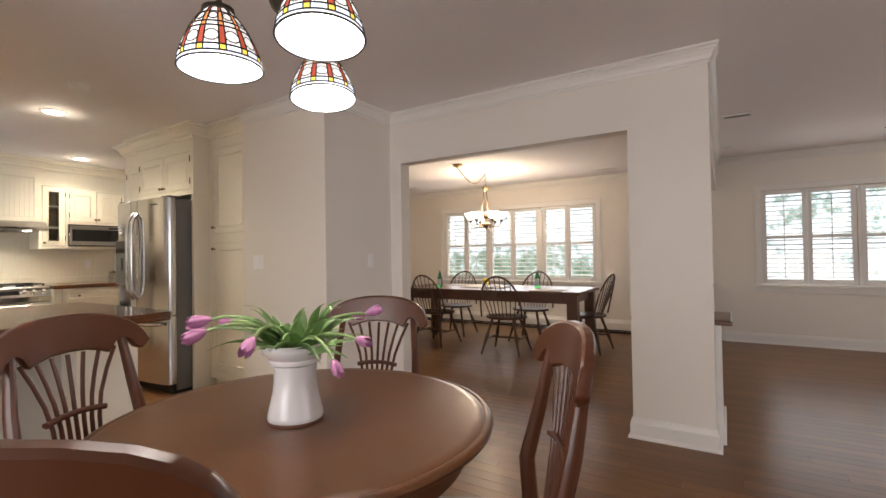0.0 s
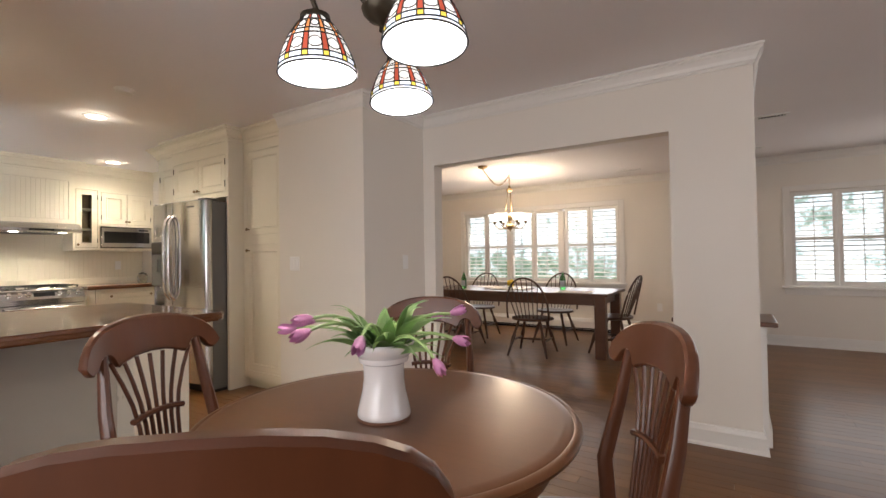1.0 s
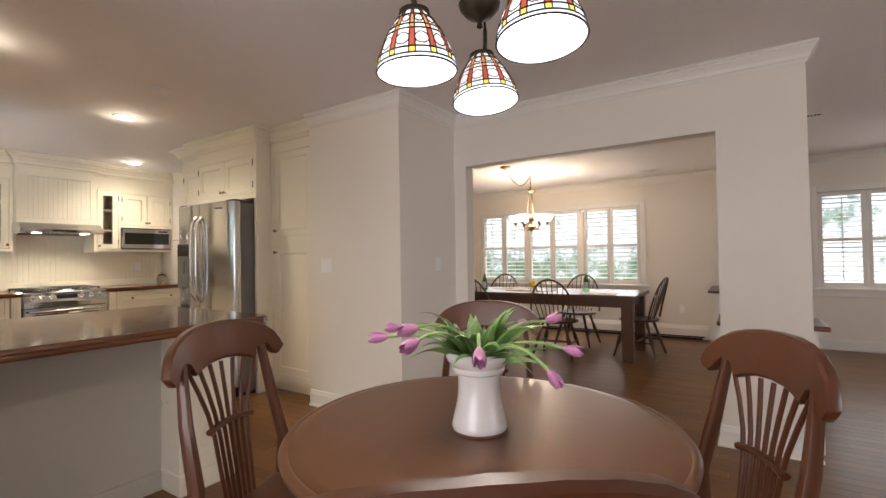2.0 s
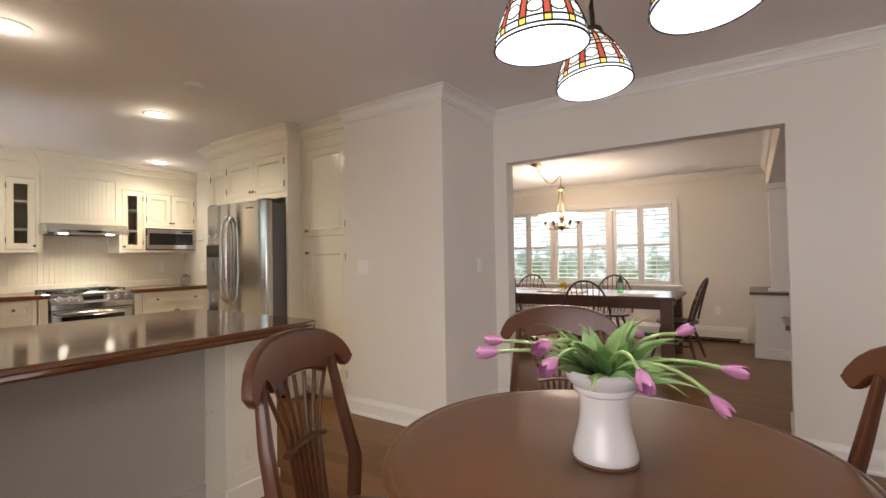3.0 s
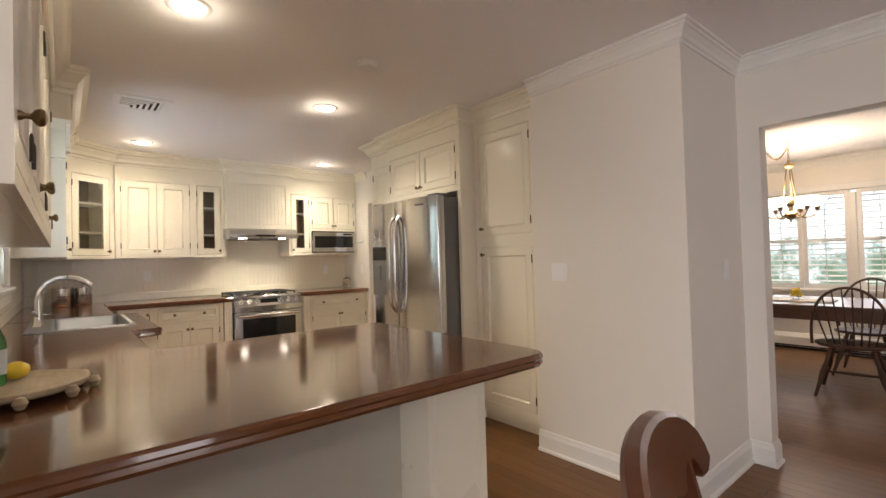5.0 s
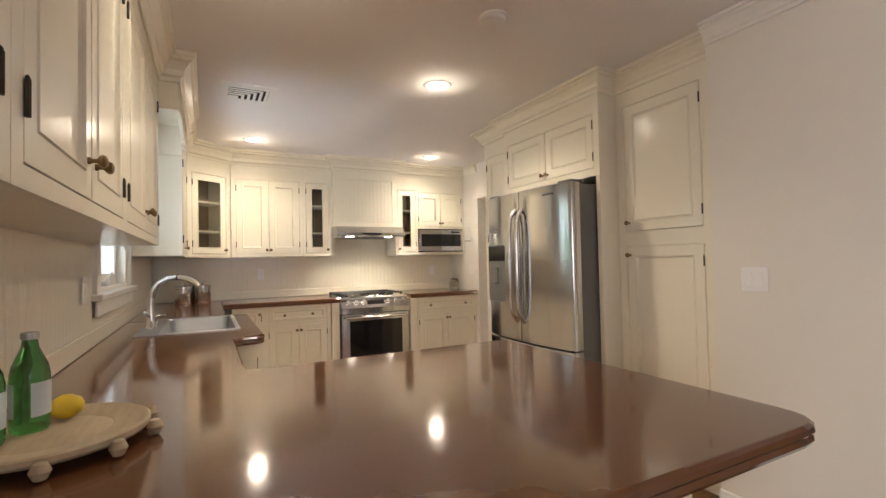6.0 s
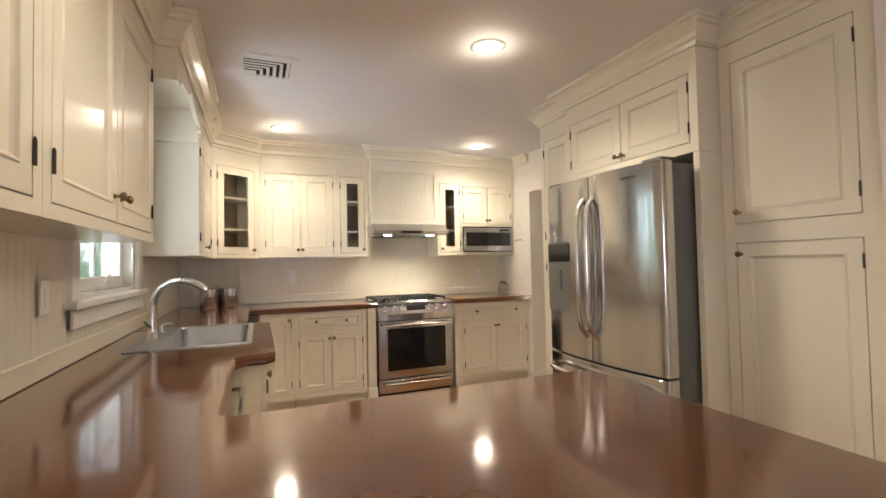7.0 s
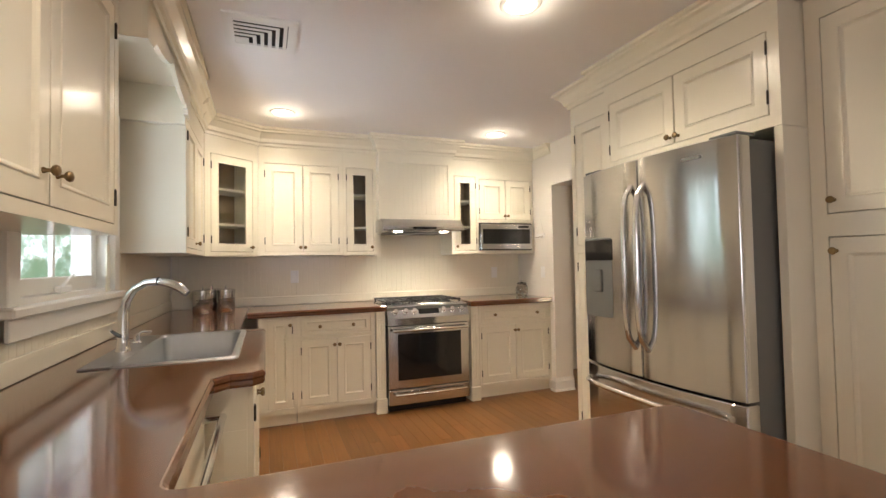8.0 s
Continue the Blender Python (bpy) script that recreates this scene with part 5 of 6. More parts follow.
part("jamb_lining", boxed(kx1 - 0.02, kx1 - 0.001, YS - 0.15, YS, kz0 + 0.02, kz1), M_TRIM, w3)
part("stool", boxed(kx0 + 0.001, kx1 - 0.001, YS - 0.15, YS, kz0 + 0.001, kz0 + 0.019), M_TRIM, w3)
s3 = part("window_sash", bmesh.new(), M_TRIM, w3)
bm = bmesh.new()
yy = YS - 0.085
for a, b in ((kx0 + 0.021, kx0 + 0.075), (kx1 - 0.075, kx1 - 0.021)):
    box(bm, a, b, yy, yy + 0.04, kz0 + 0.02, kz1, 0.004)
for a, b in ((kz0 + 0.02, kz0 + 0.085), (kz1 - 0.06, kz1)):
    box(bm, kx0 + 0.075, kx1 - 0.075, yy + 0.001, yy + 0.039, a, b, 0.004)
for u in ((kx0 + kx1) / 2,):
    box(bm, u - 0.009, u + 0.009, yy + 0.01, yy + 0.03, kz0 + 0.085, kz1 - 0.06)
for k in (1, 2):
    z = kz0 + 0.085 + (kz1 - kz0 - 0.145) * k / 3
    box(bm, kx0 + 0.075, kx1 - 0.075, yy + 0.011, yy + 0.029, z - 0.009, z + 0.009)
bm.to_mesh(s3.data)
bm.free()
p = part("pane", boxed(kx0 + 0.06, kx1 - 0.06, yy + 0.018, yy + 0.022, kz0 + 0.06, kz1 - 0.04), M_PANE, s3, "clear window glass")
p.visible_shadow = False
cr = boxed(-0.055, 0.055, 0.0, 0.03, 0.0, 0.028, 0.006)
tube(cr, [(0.02, 0.02, 0.025), (0.0, 0.03, 0.05), (-0.05, 0.035, 0.075)], [0.008, 0.007, 0.005], 8)
part("crank", cr, M_PLASTIC, w3, "white window crank").matrix_local = Matrix.Translation(((kx0 + kx1) / 2 - 0.02, yy + 0.041, kz0 + 0.02))
# glazed door behind the breakfast table
w4 = thing("window_4", pose(0, 0, 0), "wide glazed garden door with white frame", "window", "", "structure")
bx0, bx1, bz0, bz1 = BW
for k in range(4):
    u = bx0 + (bx1 - bx0) * k / 3
    part("window_frame", boxed(max(bx0, u - 0.045), min(bx1, u + 0.045), -2.15, -2.08, bz0, bz1), M_TRIM, w4)
for a, b in ((bz0, bz0 + 0.08), (bz1 - 0.07, bz1)):
    part("window_frame", boxed(bx0 + 0.046, bx1 - 0.046, -2.148, -2.082, a, b), M_TRIM, w4)

# unseen window added in the living room's east wall to light the return wall
w5 = thing("window_5", pose(0, 0, 0), "unseen white framed window, added to light the return wall", "window", "", "structure")
ey0, ey1, ez0, ez1 = EW
for k in range(4):
    u = ey0 + (ey1 - ey0) * k / 3
    part("window_frame", boxed(3.04, 3.10, max(ey0, u - 0.04), min(ey1, u + 0.04), ez0, ez1), M_TRIM, w5)
for a, b in ((ez0, ez0 + 0.07), ((ez0 + ez1) / 2 - 0.025, (ez0 + ez1) / 2 + 0.025), (ez1 - 0.07, ez1)):
    part("window_frame", boxed(3.042, 3.098, ey0 + 0.041, ey1 - 0.041, a, b), M_TRIM, w5)

# ---- garden beyond ----
tagged(structure("ground", boxed(-400, 400, -400, 400, -0.6, -0.35), material("lawn", (0.10, 0.16, 0.05), 0.9, vary=0.3, scale=0.8), "green lawn round the house"), "", "lawn")


def garden(name, m, w, h, mat):
    bm = bmesh.new()
    n = 12
    rows = [[bm.verts.new((w * (i / n - 0.5), 0.15 * w * (abs(i / n - 0.5) * 2) ** 2, z)) for i in range(n + 1)] for z in (-0.35, h)]
    for i in range(n):
        bm.faces.new((rows[0][i], rows[0][i + 1], rows[1][i + 1], rows[1][i]))
    ob = structure(name, bm, mat, "bright leafy garden seen through the windows")
    tagged(ob, "", "backdrop")
    ob.matrix_world = m


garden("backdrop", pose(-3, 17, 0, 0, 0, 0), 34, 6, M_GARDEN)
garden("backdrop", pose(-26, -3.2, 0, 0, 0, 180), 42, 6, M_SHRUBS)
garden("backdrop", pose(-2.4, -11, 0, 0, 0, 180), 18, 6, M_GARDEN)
# this one stands outside the added, unseen east window
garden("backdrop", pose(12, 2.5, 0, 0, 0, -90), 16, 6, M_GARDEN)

# ---- dining room ----
t = thing("dining_table", pose(-4.15, 6.68, 0), "long dark wooden farmhouse dining table", "table")
for k in range(5):
    part("top_board", boxed(-1.47, 1.13, -0.49 + k * 0.196, -0.49 + (k + 1) * 0.196 - 0.002, 0.72, 0.755, 0.004), M_DTABLE, t)
for y in (-0.40, 0.38):
    part("apron", boxed(-1.29, 0.97, y, y + 0.022, 0.61, 0.7195), M_DTABLE, t)
for x in (-1.35, 1.008):
    part("apron", boxed(x, x + 0.022, -0.329, 0.329, 0.61, 0.7195), M_DTABLE, t)
for x in (-1.35, 1.03):
    for y in (-0.39, 0.39):
        part("leg", boxed(x - 0.06, x + 0.06, y - 0.06, y + 0.06, 0.0, 0.7195, 0.006), M_DTABLE, t)


def windsor(label):
    t = thing("windsor_chair", pose(0, 0, 0), label, "chair", "chairs round the dining table")
    seat = [(0.262 * math.cos(a) * (1.0 if math.sin(a) > 0 else 0.96), 0.225 * math.sin(a)) for a in [2 * math.pi * k / 28 for k in range(28)]]
    part("seat", nosed(bmesh.new(), seat, [(0.03, 0.415), (0.006, 0.422), (0.0, 0.435), (0.006, 0.446), (0.04, 0.450), (0.10, 0.440)]), M_WALNUT, t, "", True)

    def hoop(a):
        u = 0.255 * math.cos(a) * (1.0 + 0.06 * math.sin(a))
        z = 0.445 + 0.495 * max(0.0, math.sin(a)) ** 0.8
        return Vector((u, -0.145 - 0.22 * (z - 0.445) - 0.045 * (1 - (u / 0.262) ** 2) - 0.02, z))

    part("hoop", tube(bmesh.new(), [hoop(math.pi * k / 26) for k in range(27)], 0.0115, 8), M_WALNUT, t, "bent bow of the back", True)
    for k in range(8):
        f = (k - 3.5) / 3.5
        u = f * 0.215
        a = math.acos(max(-1, min(1, u * 1.02 / 0.262)))
        top = hoop(a)
        part("spindle", tube(bmesh.new(), [(f * 0.15, -0.165 + 0.03 * f * f, 0.445), ((f * 0.15 + top.x) / 2, (-0.165 + 0.03 * f * f + top.y) / 2, (0.445 + top.z) / 2), top], [0.0055, 0.007, 0.005], 7), M_WALNUT, t, "", True)
    legs = []
    for sx in (-1, 1):
        for sy in (-1, 1):
            a, b = Vector((sx * 0.13, sy * 0.12, 0.425)), Vector((sx * 0.24, sy * 0.235, 0.0))
            legs.append((a, b))
            pts = [a + (b - a) * q for q in (0, 0.15, 0.3, 0.5, 0.62, 0.7, 1.0)]
            part("leg", tube(bmesh.new(), pts, [0.014, 0.019, 0.014, 0.024, 0.021, 0.016, 0.012], 9), M_WALNUT, t, "", True)
    for sx in (-1, 1):
        q = 0.58
        p0 = Vector((sx * (0.13 + 0.11 * q), -(0.12 + 0.115 * q), 0.425 * (1 - q)))
        p1 = Vector((p0.x, -p0.y, p0.z))
        part("stretcher", tube(bmesh.new(), [p0, (p0 + p1) / 2, p1], [0.008, 0.014, 0.008], 8), M_WALNUT, t, "", True)
    xx = 0.13 + 0.11 * 0.58
    part("stretcher", tube(bmesh.new(), [(-xx, 0, 0.1785), (0, 0, 0.1785), (xx, 0, 0.1785)], [0.008, 0.014, 0.008], 8), M_WALNUT, t, "", True)
    return t


def windsor_at(x, y, towards):
    m = pose(0, 0, 0, 0, 0, towards)
    o = m @ Vector((0, -0.325, 0))
    return pose(x - o.x, y - o.y, 0, 0, 0, towards)


c1 = windsor("dark brown bow-back windsor chair at the dining table")
WS = [(-3.90, 5.88, 4), (-5.02, 5.975, -4), (-3.93, 7.42, 178), (-5.15, 7.40, 183), (-2.755, 6.72, 84)]
c1.matrix_world = windsor_at(*WS[0])
for q in WS[1:]:
    copy_thing(c1, windsor_at(*q))

# chandelier
M_SHADEG = glow("lit_opal_glass", (1.0, 0.93, 0.82), 3.2)
CX, CY = -4.44, 6.74
t = thing("chandelier", pose(CX, CY, 0), "antique brass chandelier with six frosted glass shades", "chandelier")
part("body", lathe(bmesh.new(), [(0, 1.545), (0.012, 1.55), (0.008, 1.565), (0.03, 1.575), (0.055, 1.60), (0.06, 1.625), (0.045, 1.65), (0.02, 1.66), (0.018, 1.70), (0.035, 1.72), (0.04, 1.745), (0.03, 1.775), (0.012, 1.79), (0, 1.79)], 24), M_BRASS, t, "", True)
for k in range(3):
    a = radians(90 + 120 * k)
    c, s = math.cos(a), math.sin(a)
    part("rod", tube(bmesh.new(), [(0.075 * c, 0.075 * s, 1.70), (0.02 * c, 0.02 * s, 2.12)], 0.006, 7), M_BRASS, t, "", True)
part("crown_hub", lathe(bmesh.new(), [(0, 2.09), (0.02, 2.095), (0.045, 2.115), (0.04, 2.14), (0.015, 2.155), (0.012, 2.18), (0, 2.185)], 18), M_BRASS, t, "", True)
for k in range(6):
    a = radians(20 + 60 * k)
    c, s = math.cos(a), math.sin(a)
    pts = [(c * r, s * r, z) for r, z in ((0.05, 1.615), (0.10, 1.585), (0.16, 1.59), (0.20, 1.62), (0.215, 1.655))]
    arm = part("arm", tube(bmesh.new(), pts, 0.0065, 8), M_BRASS, t, "", True)
    part("candle_cup", lathe(bmesh.new(), [(0, 1.65), (0.014, 1.65), (0.022, 1.68), (0.03, 1.69), (0, 1.692)], 16, Matrix.Translation((c * 0.215, s * 0.215, 0))), M_BRASS, arm, "", True)
    part("glass_shade", lathe(bmesh.new(), [(0.026, 1.692), (0.045, 1.705), (0.066, 1.735), (0.078, 1.765), (0.092, 1.782), (0.088, 1.782), (0.074, 1.767), (0.06, 1.737), (0.04, 1.71), (0, 1.70)], 24, Matrix.Translation((c * 0.215, s * 0.215, 0))), M_SHADEG, arm, "glowing frosted glass shade", True)
bulb("chandelier_light", (CX, CY, 1.86), 40, (1.0, 0.76, 0.52), 0.2)


def chain(bm, pts, r=0.0035, link=0.03):
    """Round links along a line, turned by turns."""
    pts = [Vector(p) for p in pts]
    seq = []
    for a, b in zip(pts, pts[1:]):
        n = max(1, round((b - a).length / link))
        seq += [a + (b - a) * k / n for k in range(n)]
    seq.append(pts[-1])
    for i, (a, b) in enumerate(zip(seq, seq[1:])):
        d = (b - a).normalized()
        side = d.cross(Vector((0.3, 0.9, 0.1))).normalized()
        if i % 2:
            side = d.cross(side).normalized()
        c = (a + b) / 2
        ring = [c + d * 0.6 * (b - a).length * math.cos(q) + side * 0.009 * math.sin(q) for q in [2 * math.pi * k / 8 for k in range(9)]]
        tube(bm, ring, r, 5)
    return bm


part("chain", chain(bmesh.new(), [(0, 0, 2.18), (0, 0, 2.365)]), M_BRASS, t)
sag = [(-0.10 * k / 10, -0.60 * k / 10, 2.335 - 0.20 * math.sin(math.pi * k / 10) ** 1.0 * (1 - 0.3 * k / 10)) for k in range(11)]
part("swag_chain", chain(bmesh.new(), sag), M_BRASS, t, "brass chain swagged to the ceiling plate")
part("ceiling_plate", lathe(bmesh.new(), [(0, 2.338), (0.03, 2.338), (0.06, 2.355), (0.065, 2.374), (0, 2.374)], 24, Matrix.Translation((-0.10, -0.60, 0))), M_BRASS, t, "", True)
part("hook", tube(bmesh.new(), [(0, 0, 2.374), (0, 0, 2.35)], 0.006, 8), M_BRASS, t)

# things on the dining table
M_GREEN = glass("green_bottle_glass", (0.10, 0.38, 0.12), 0.03)
M_LABEL = material("paper_label", (0.55, 0.60, 0.62), 0.6, vary=0.06, scale=40)
M_LIQ = material("bottle_cap_metal", (0.45, 0.44, 0.40), 0.4, 0.8)


def bottle(x, y, z, h, r, label):
    t = thing("glass_bottle", pose(x, y, z), label, "bottle")
    part("body", lathe(bmesh.new(), [(0, 0.0), (r * 0.9, 0.0), (r, 0.008), (r, h * 0.56), (r * 0.9, h * 0.66), (r * 0.45, h * 0.84), (r * 0.38, h * 0.92), (r * 0.40, h * 0.95), (0, h * 0.95)], 24), M_GREEN, t, "", True)
    part("cap", lathe(bmesh.new(), [(r * 0.43, h * 0.925), (r * 0.46, h * 0.93), (r * 0.46, h * 0.99), (r * 0.40, h), (0, h)], 20), M_LIQ, t, "", True)
    bm = bmesh.new()
    n = 12
    rr = r + 0.0008
    for a0 in (-2.45, 0.3):
        lo = [bm.verts.new((rr * math.cos(a0 + 1.9 * k / n), rr * math.sin(a0 + 1.9 * k / n), h * 0.16)) for k in range(n + 1)]
        hi = [bm.verts.new((v.co.x, v.co.y, h * 0.50)) for v in lo]
        for k in range(n):
            bm.faces.new((lo[k], lo[k + 1], hi[k + 1], hi[k]))
    part("label", bm, M_LABEL, t, "pale paper label with unreadable print", True)
    return t


bottle(-3.70, 6.72, 0.7555, 0.235, 0.036, "green glass water bottle on the dining table")
bottle(-5.03, 6.45, 0.7555, 0.235, 0.036, "green glass water bottle near the table end")
t = thing("fruit_bowl", pose(-4.40, 6.62, 0.768), "small clear bowl heaped with yellow lemons", "bowl")
M_LEMON = material("lemon_peel", (0.72, 0.50, 0.03), 0.42, vary=0.08, scale=20, bump=0.12, bump_scale=220)
part("bowl", lathe(bmesh.new(), [(0, 0), (0.03, 0), (0.035, 0.012), (0.06, 0.05), (0.062, 0.05), (0.038, 0.008), (0, 0.006)], 20), M_CABGLASS, t, "", True)
LEMON = [(0, -0.036), (0.008, -0.033), (0.018, -0.026), (0.026, -0.008), (0.027, 0.006), (0.020, 0.022), (0.009, 0.031), (0.005, 0.037), (0, 0.038)]
for x, y, z, a in ((0.025, 0, 0.045, 80), (-0.026, 0.01, 0.05, 60), (0, -0.02, 0.085, 95), (0.005, 0.03, 0.085, 30)):
    part("lemon", lathe(bmesh.new(), LEMON, 16, pose(x, y, z, a, 20, a)), M_LEMON, t, "", True)
M_CLOTH = material("pale_runner_cloth", (0.62, 0.58, 0.52), 0.8, vary=0.06, scale=30, bump=0.1, bump_scale=300)
part("mat", boxed(-0.30, 0.30, -0.16, 0.16, 0.0, 0.012, 0.003), M_CLOTH, thing("serving_tray", pose(-4.40, 6.60, 0.7555), "flat pale tray under the lemon bowl", "tray"))
for k, x in enumerate((-3.45, -4.9)):
    part("cloth", boxed(-0.20, 0.20, -0.14, 0.14, 0.0, 0.004), M_CLOTH, thing("place_mat", pose(x, 6.36 if k == 0 else 6.95, 0.7555, 0, 0, 3), "pale woven place mat on the table", "place mat", "place mats"))

# baseboard heater, pedestals and column
t = thing("baseboard_heater", pose(0, 0, 0), "long white baseboard heater under the dining window", "heater")
bm = bmesh.new()
prh = [(-0.002, 0.03), (-0.055, 0.03), (-0.06, 0.05), (-0.06, 0.15), (-0.03, 0.195), (-0.002, 0.20)]
a = [bm.verts.new((-7.0, YB + y, z)) for y, z in prh]
b = [bm.verts.new((-2.42, YB + y, z)) for y, z in prh]
bm.faces.new(a)
bm.faces.new(b)
for i in range(6):
    bm.faces.new((a[i], a[(i + 1) % 6], b[(i + 1) % 6], b[i]))
part("cover", bm, M_TRIM, t)
# near-black strip on the closed cover paints the shade of a slot
part("slot", boxed(-6.95, -2.47, YB - 0.0615, YB - 0.0605, 0.035, 0.052), M_DARK, t)
part("end_cap", boxed(-2.419, -2.40, YB - 0.065, YB - 0.002, 0.0, 0.205, 0.003), M_TRIM, t)
part("foot", boxed(-6.9, -2.5, YB - 0.05, YB - 0.01, 0.0, 0.029), M_DARK, t)


def pedestal(label, x0, x1, y0, y1, col=None):
    t = thing("pedestal_cabinet", pose(0, 0, 0), label, "half wall")
    part("body", boxed(x0, x1, y0, y1, 0.0, 0.735), M_TRIM, t)
    part("cap", boxed(x0 - 0.05, x1 + 0.06, y0 - 0.05 if col else y0, y1 if col else y1 + 0.05, 0.736, 0.766, 0.008, 2), M_DTABLE, t, "dark stained wooden cap")
    part("skirting", boxed(x0 - 0.016, x1 + 0.016, y0 - 0.016 if col else y0 + 0.004, y1, 0.0, 0.12, 0.005), M_TRIM, t)
    if col:
        cx, cy = col
        c = part("column", boxed(cx - 0.10, cx + 0.10, cy - 0.10, cy + 0.10, 0.80, 1.945, 0.004), M_TRIM, t, "square white column")
        part("column_base", boxed(cx - 0.125, cx + 0.125, cy - 0.125, cy + 0.125, 0.7665, 0.80, 0.006), M_TRIM, c)
        part("capital", boxed(cx - 0.13, cx + 0.13, cy - 0.13, cy + 0.13, 1.975, 2.018, 0.006), M_TRIM, c)
        part("necking", boxed(cx - 0.115, cx + 0.115, cy - 0.115, cy + 0.115, 1.946, 1.974, 0.008), M_TRIM, c)
        part("knob", lathe(bmesh.new(), KNOB, 12, Matrix.Translation((x1 - 0.10, y0, 0.55)) @ pose(0, 0, 0, 90)), M_BRASS, t, "", True)
    return t


pedestal("white half wall with dark wooden cap and column", -2.32, -1.80, 7.20, YB - 0.001, (-2.06, 7.36))
pedestal("white half wall with dark wooden cap behind the pier", -2.12, -1.645, YO + 0.1215, 4.75)
# ceiling fan of the living room
t = thing("ceiling_fan", pose(0.25, 6.55, 0), "dark ceiling fan with light in the living room", "ceiling fan")
part("rod", tube(bmesh.new(), [(0, 0, 2.30), (0, 0, 2.439)], 0.02, 12), M_BRONZE, t)
part("motor", lathe(bmesh.new(), [(0, 2.20), (0.07, 2.205), (0.10, 2.23), (0.10, 2.27), (0.06, 2.30), (0, 2.305)], 24), M_BRONZE, t, "", True)
for k in range(5):
    part("blade", boxed(0.12, 0.66, -0.06, 0.06, 2.246, 2.253, 0.002), M_BRONZE, t).matrix_local = pose(0, 0, 0, 6, 0, 152 + 72 * k)
part("light", lathe(bmesh.new(), [(0, 2.13), (0.05, 2.14), (0.08, 2.17), (0.085, 2.199), (0, 2.199)], 20), M_SHADEG, t, "glowing glass bowl", True)
bulb("fan_light", (0.25, 6.55, 2.08), 5, (1.0, 0.85, 0.68), 0.08)

# ---- ceiling fittings ----
def downlight(x, y):
    t = thing("recessed_light", pose(x, y, H), "white round recessed ceiling light, switched on", "ceiling light", "recessed ceiling lights")
    part("trim_ring", lathe(bmesh.new(), [(0.068, -0.002), (0.072, -0.008), (0.09, -0.006), (0.096, -0.0005), (0.068, -0.0005)], 36), M_PLASTIC, t, "", True)
    part("lens", lathe(bmesh.new(), [(0, -0.005), (0.05, -0.0045), (0.067, -0.002), (0.067, -0.001), (0, -0.001)], 32), M_LAMP, t, "glowing lens", True)


for cx, cy in CAN_LIGHTS:
    downlight(cx, cy)


def vent(x, y, w, d, label):
    t = thing("ceiling_vent", pose(x, y, HD if -7 < x < -2.2 and y > 4.3 else H), label, "vent")
    # no duct is modelled: its shade is this near-black sheet
    part("backing", boxed(-w / 2 + 0.02, w / 2 - 0.02, -d / 2 + 0.02, d / 2 - 0.02, -0.003, -0.001), M_DARK, t, "near-black sheet for the shade inside the duct")
    f = 0.03
    part("frame", box(box(box(boxed(-w / 2, w / 2, -d / 2, -d / 2 + f, -0.010, -0.001), -w / 2, w / 2, d / 2 - f, d / 2, -0.010, -0.001), -w / 2, -w / 2 + f, -d / 2 + f, d / 2 - f, -0.010, -0.001), w / 2 - f, w / 2, -d / 2 + f, d / 2 - f, -0.010, -0.001), M_PLASTIC, t)
    n = max(4, int((w - 2 * f) / 0.024))
    for k in range(n):
        u = -w / 2 + f + (w - 2 * f) * (k + 0.5) / n
        part("slat", boxed(-0.004, 0.004, -d / 2 + f, d / 2 - f, -0.0012, 0.0012), M_PLASTIC, t).matrix_local = pose(u, 0, -0.0085, 0, 8, 0)


t = thing("ceiling_vent", pose(-6.98, 1.43, H), "white ceiling vent with nested angled blades", "vent")
# near-black sheet paints the unlit duct behind the blades
part("backing", boxed(-0.13, 0.13, -0.13, 0.13, -0.003, -0.001), M_DARK, t, "near-black sheet for the shade inside the duct")
fr = box(boxed(-0.17, 0.17, -0.17, -0.125, -0.012, -0.001), -0.17, 0.17, 0.125, 0.17, -0.012, -0.001)
part("frame", box(box(fr, -0.17, -0.125, -0.125, 0.125, -0.012, -0.001), 0.125, 0.17, -0.125, 0.125, -0.012, -0.001), M_PLASTIC, t)
for k in range(5):
    e = 0.112 - 0.036 * k
    bl = box(bmesh.new(), e - 0.009, e + 0.009, -0.124, e + 0.009, -0.011, -0.008)
    part("blade", box(bl, -0.124, e - 0.0091, e - 0.009, e + 0.009, -0.011, -0.008), M_PLASTIC, t)
part("blade", boxed(-0.124, -0.06, -0.124, -0.06, -0.011, -0.008), M_PLASTIC, t)
vent(-1.49, 5.99, 0.26, 0.14, "white louvred ceiling vent in the living room")
vent(-1.61, 7.42, 0.25, 0.12, "small white ceiling vent by the window wall")
vent(-3.03, 7.62, 0.30, 0.12, "small white ceiling vent in the dining room")
vent(-6.20, 7.46, 0.26, 0.12, "small white ceiling vent near the dining window")
t = thing("smoke_detector", pose(-5.46, 2.39, H), "round white smoke detector on the ceiling", "smoke detector")
part("base", lathe(bmesh.new(), [(0, -0.001), (0.066, -0.001), (0.066, -0.012), (0, -0.012)], 32), M_PLASTIC, t, "", True)
part("cover", lathe(bmesh.new(), [(0, -0.040), (0.035, -0.039), (0.054, -0.030), (0.058, -0.0125), (0, -0.0125)], 32), M_PLASTIC, t, "", True)


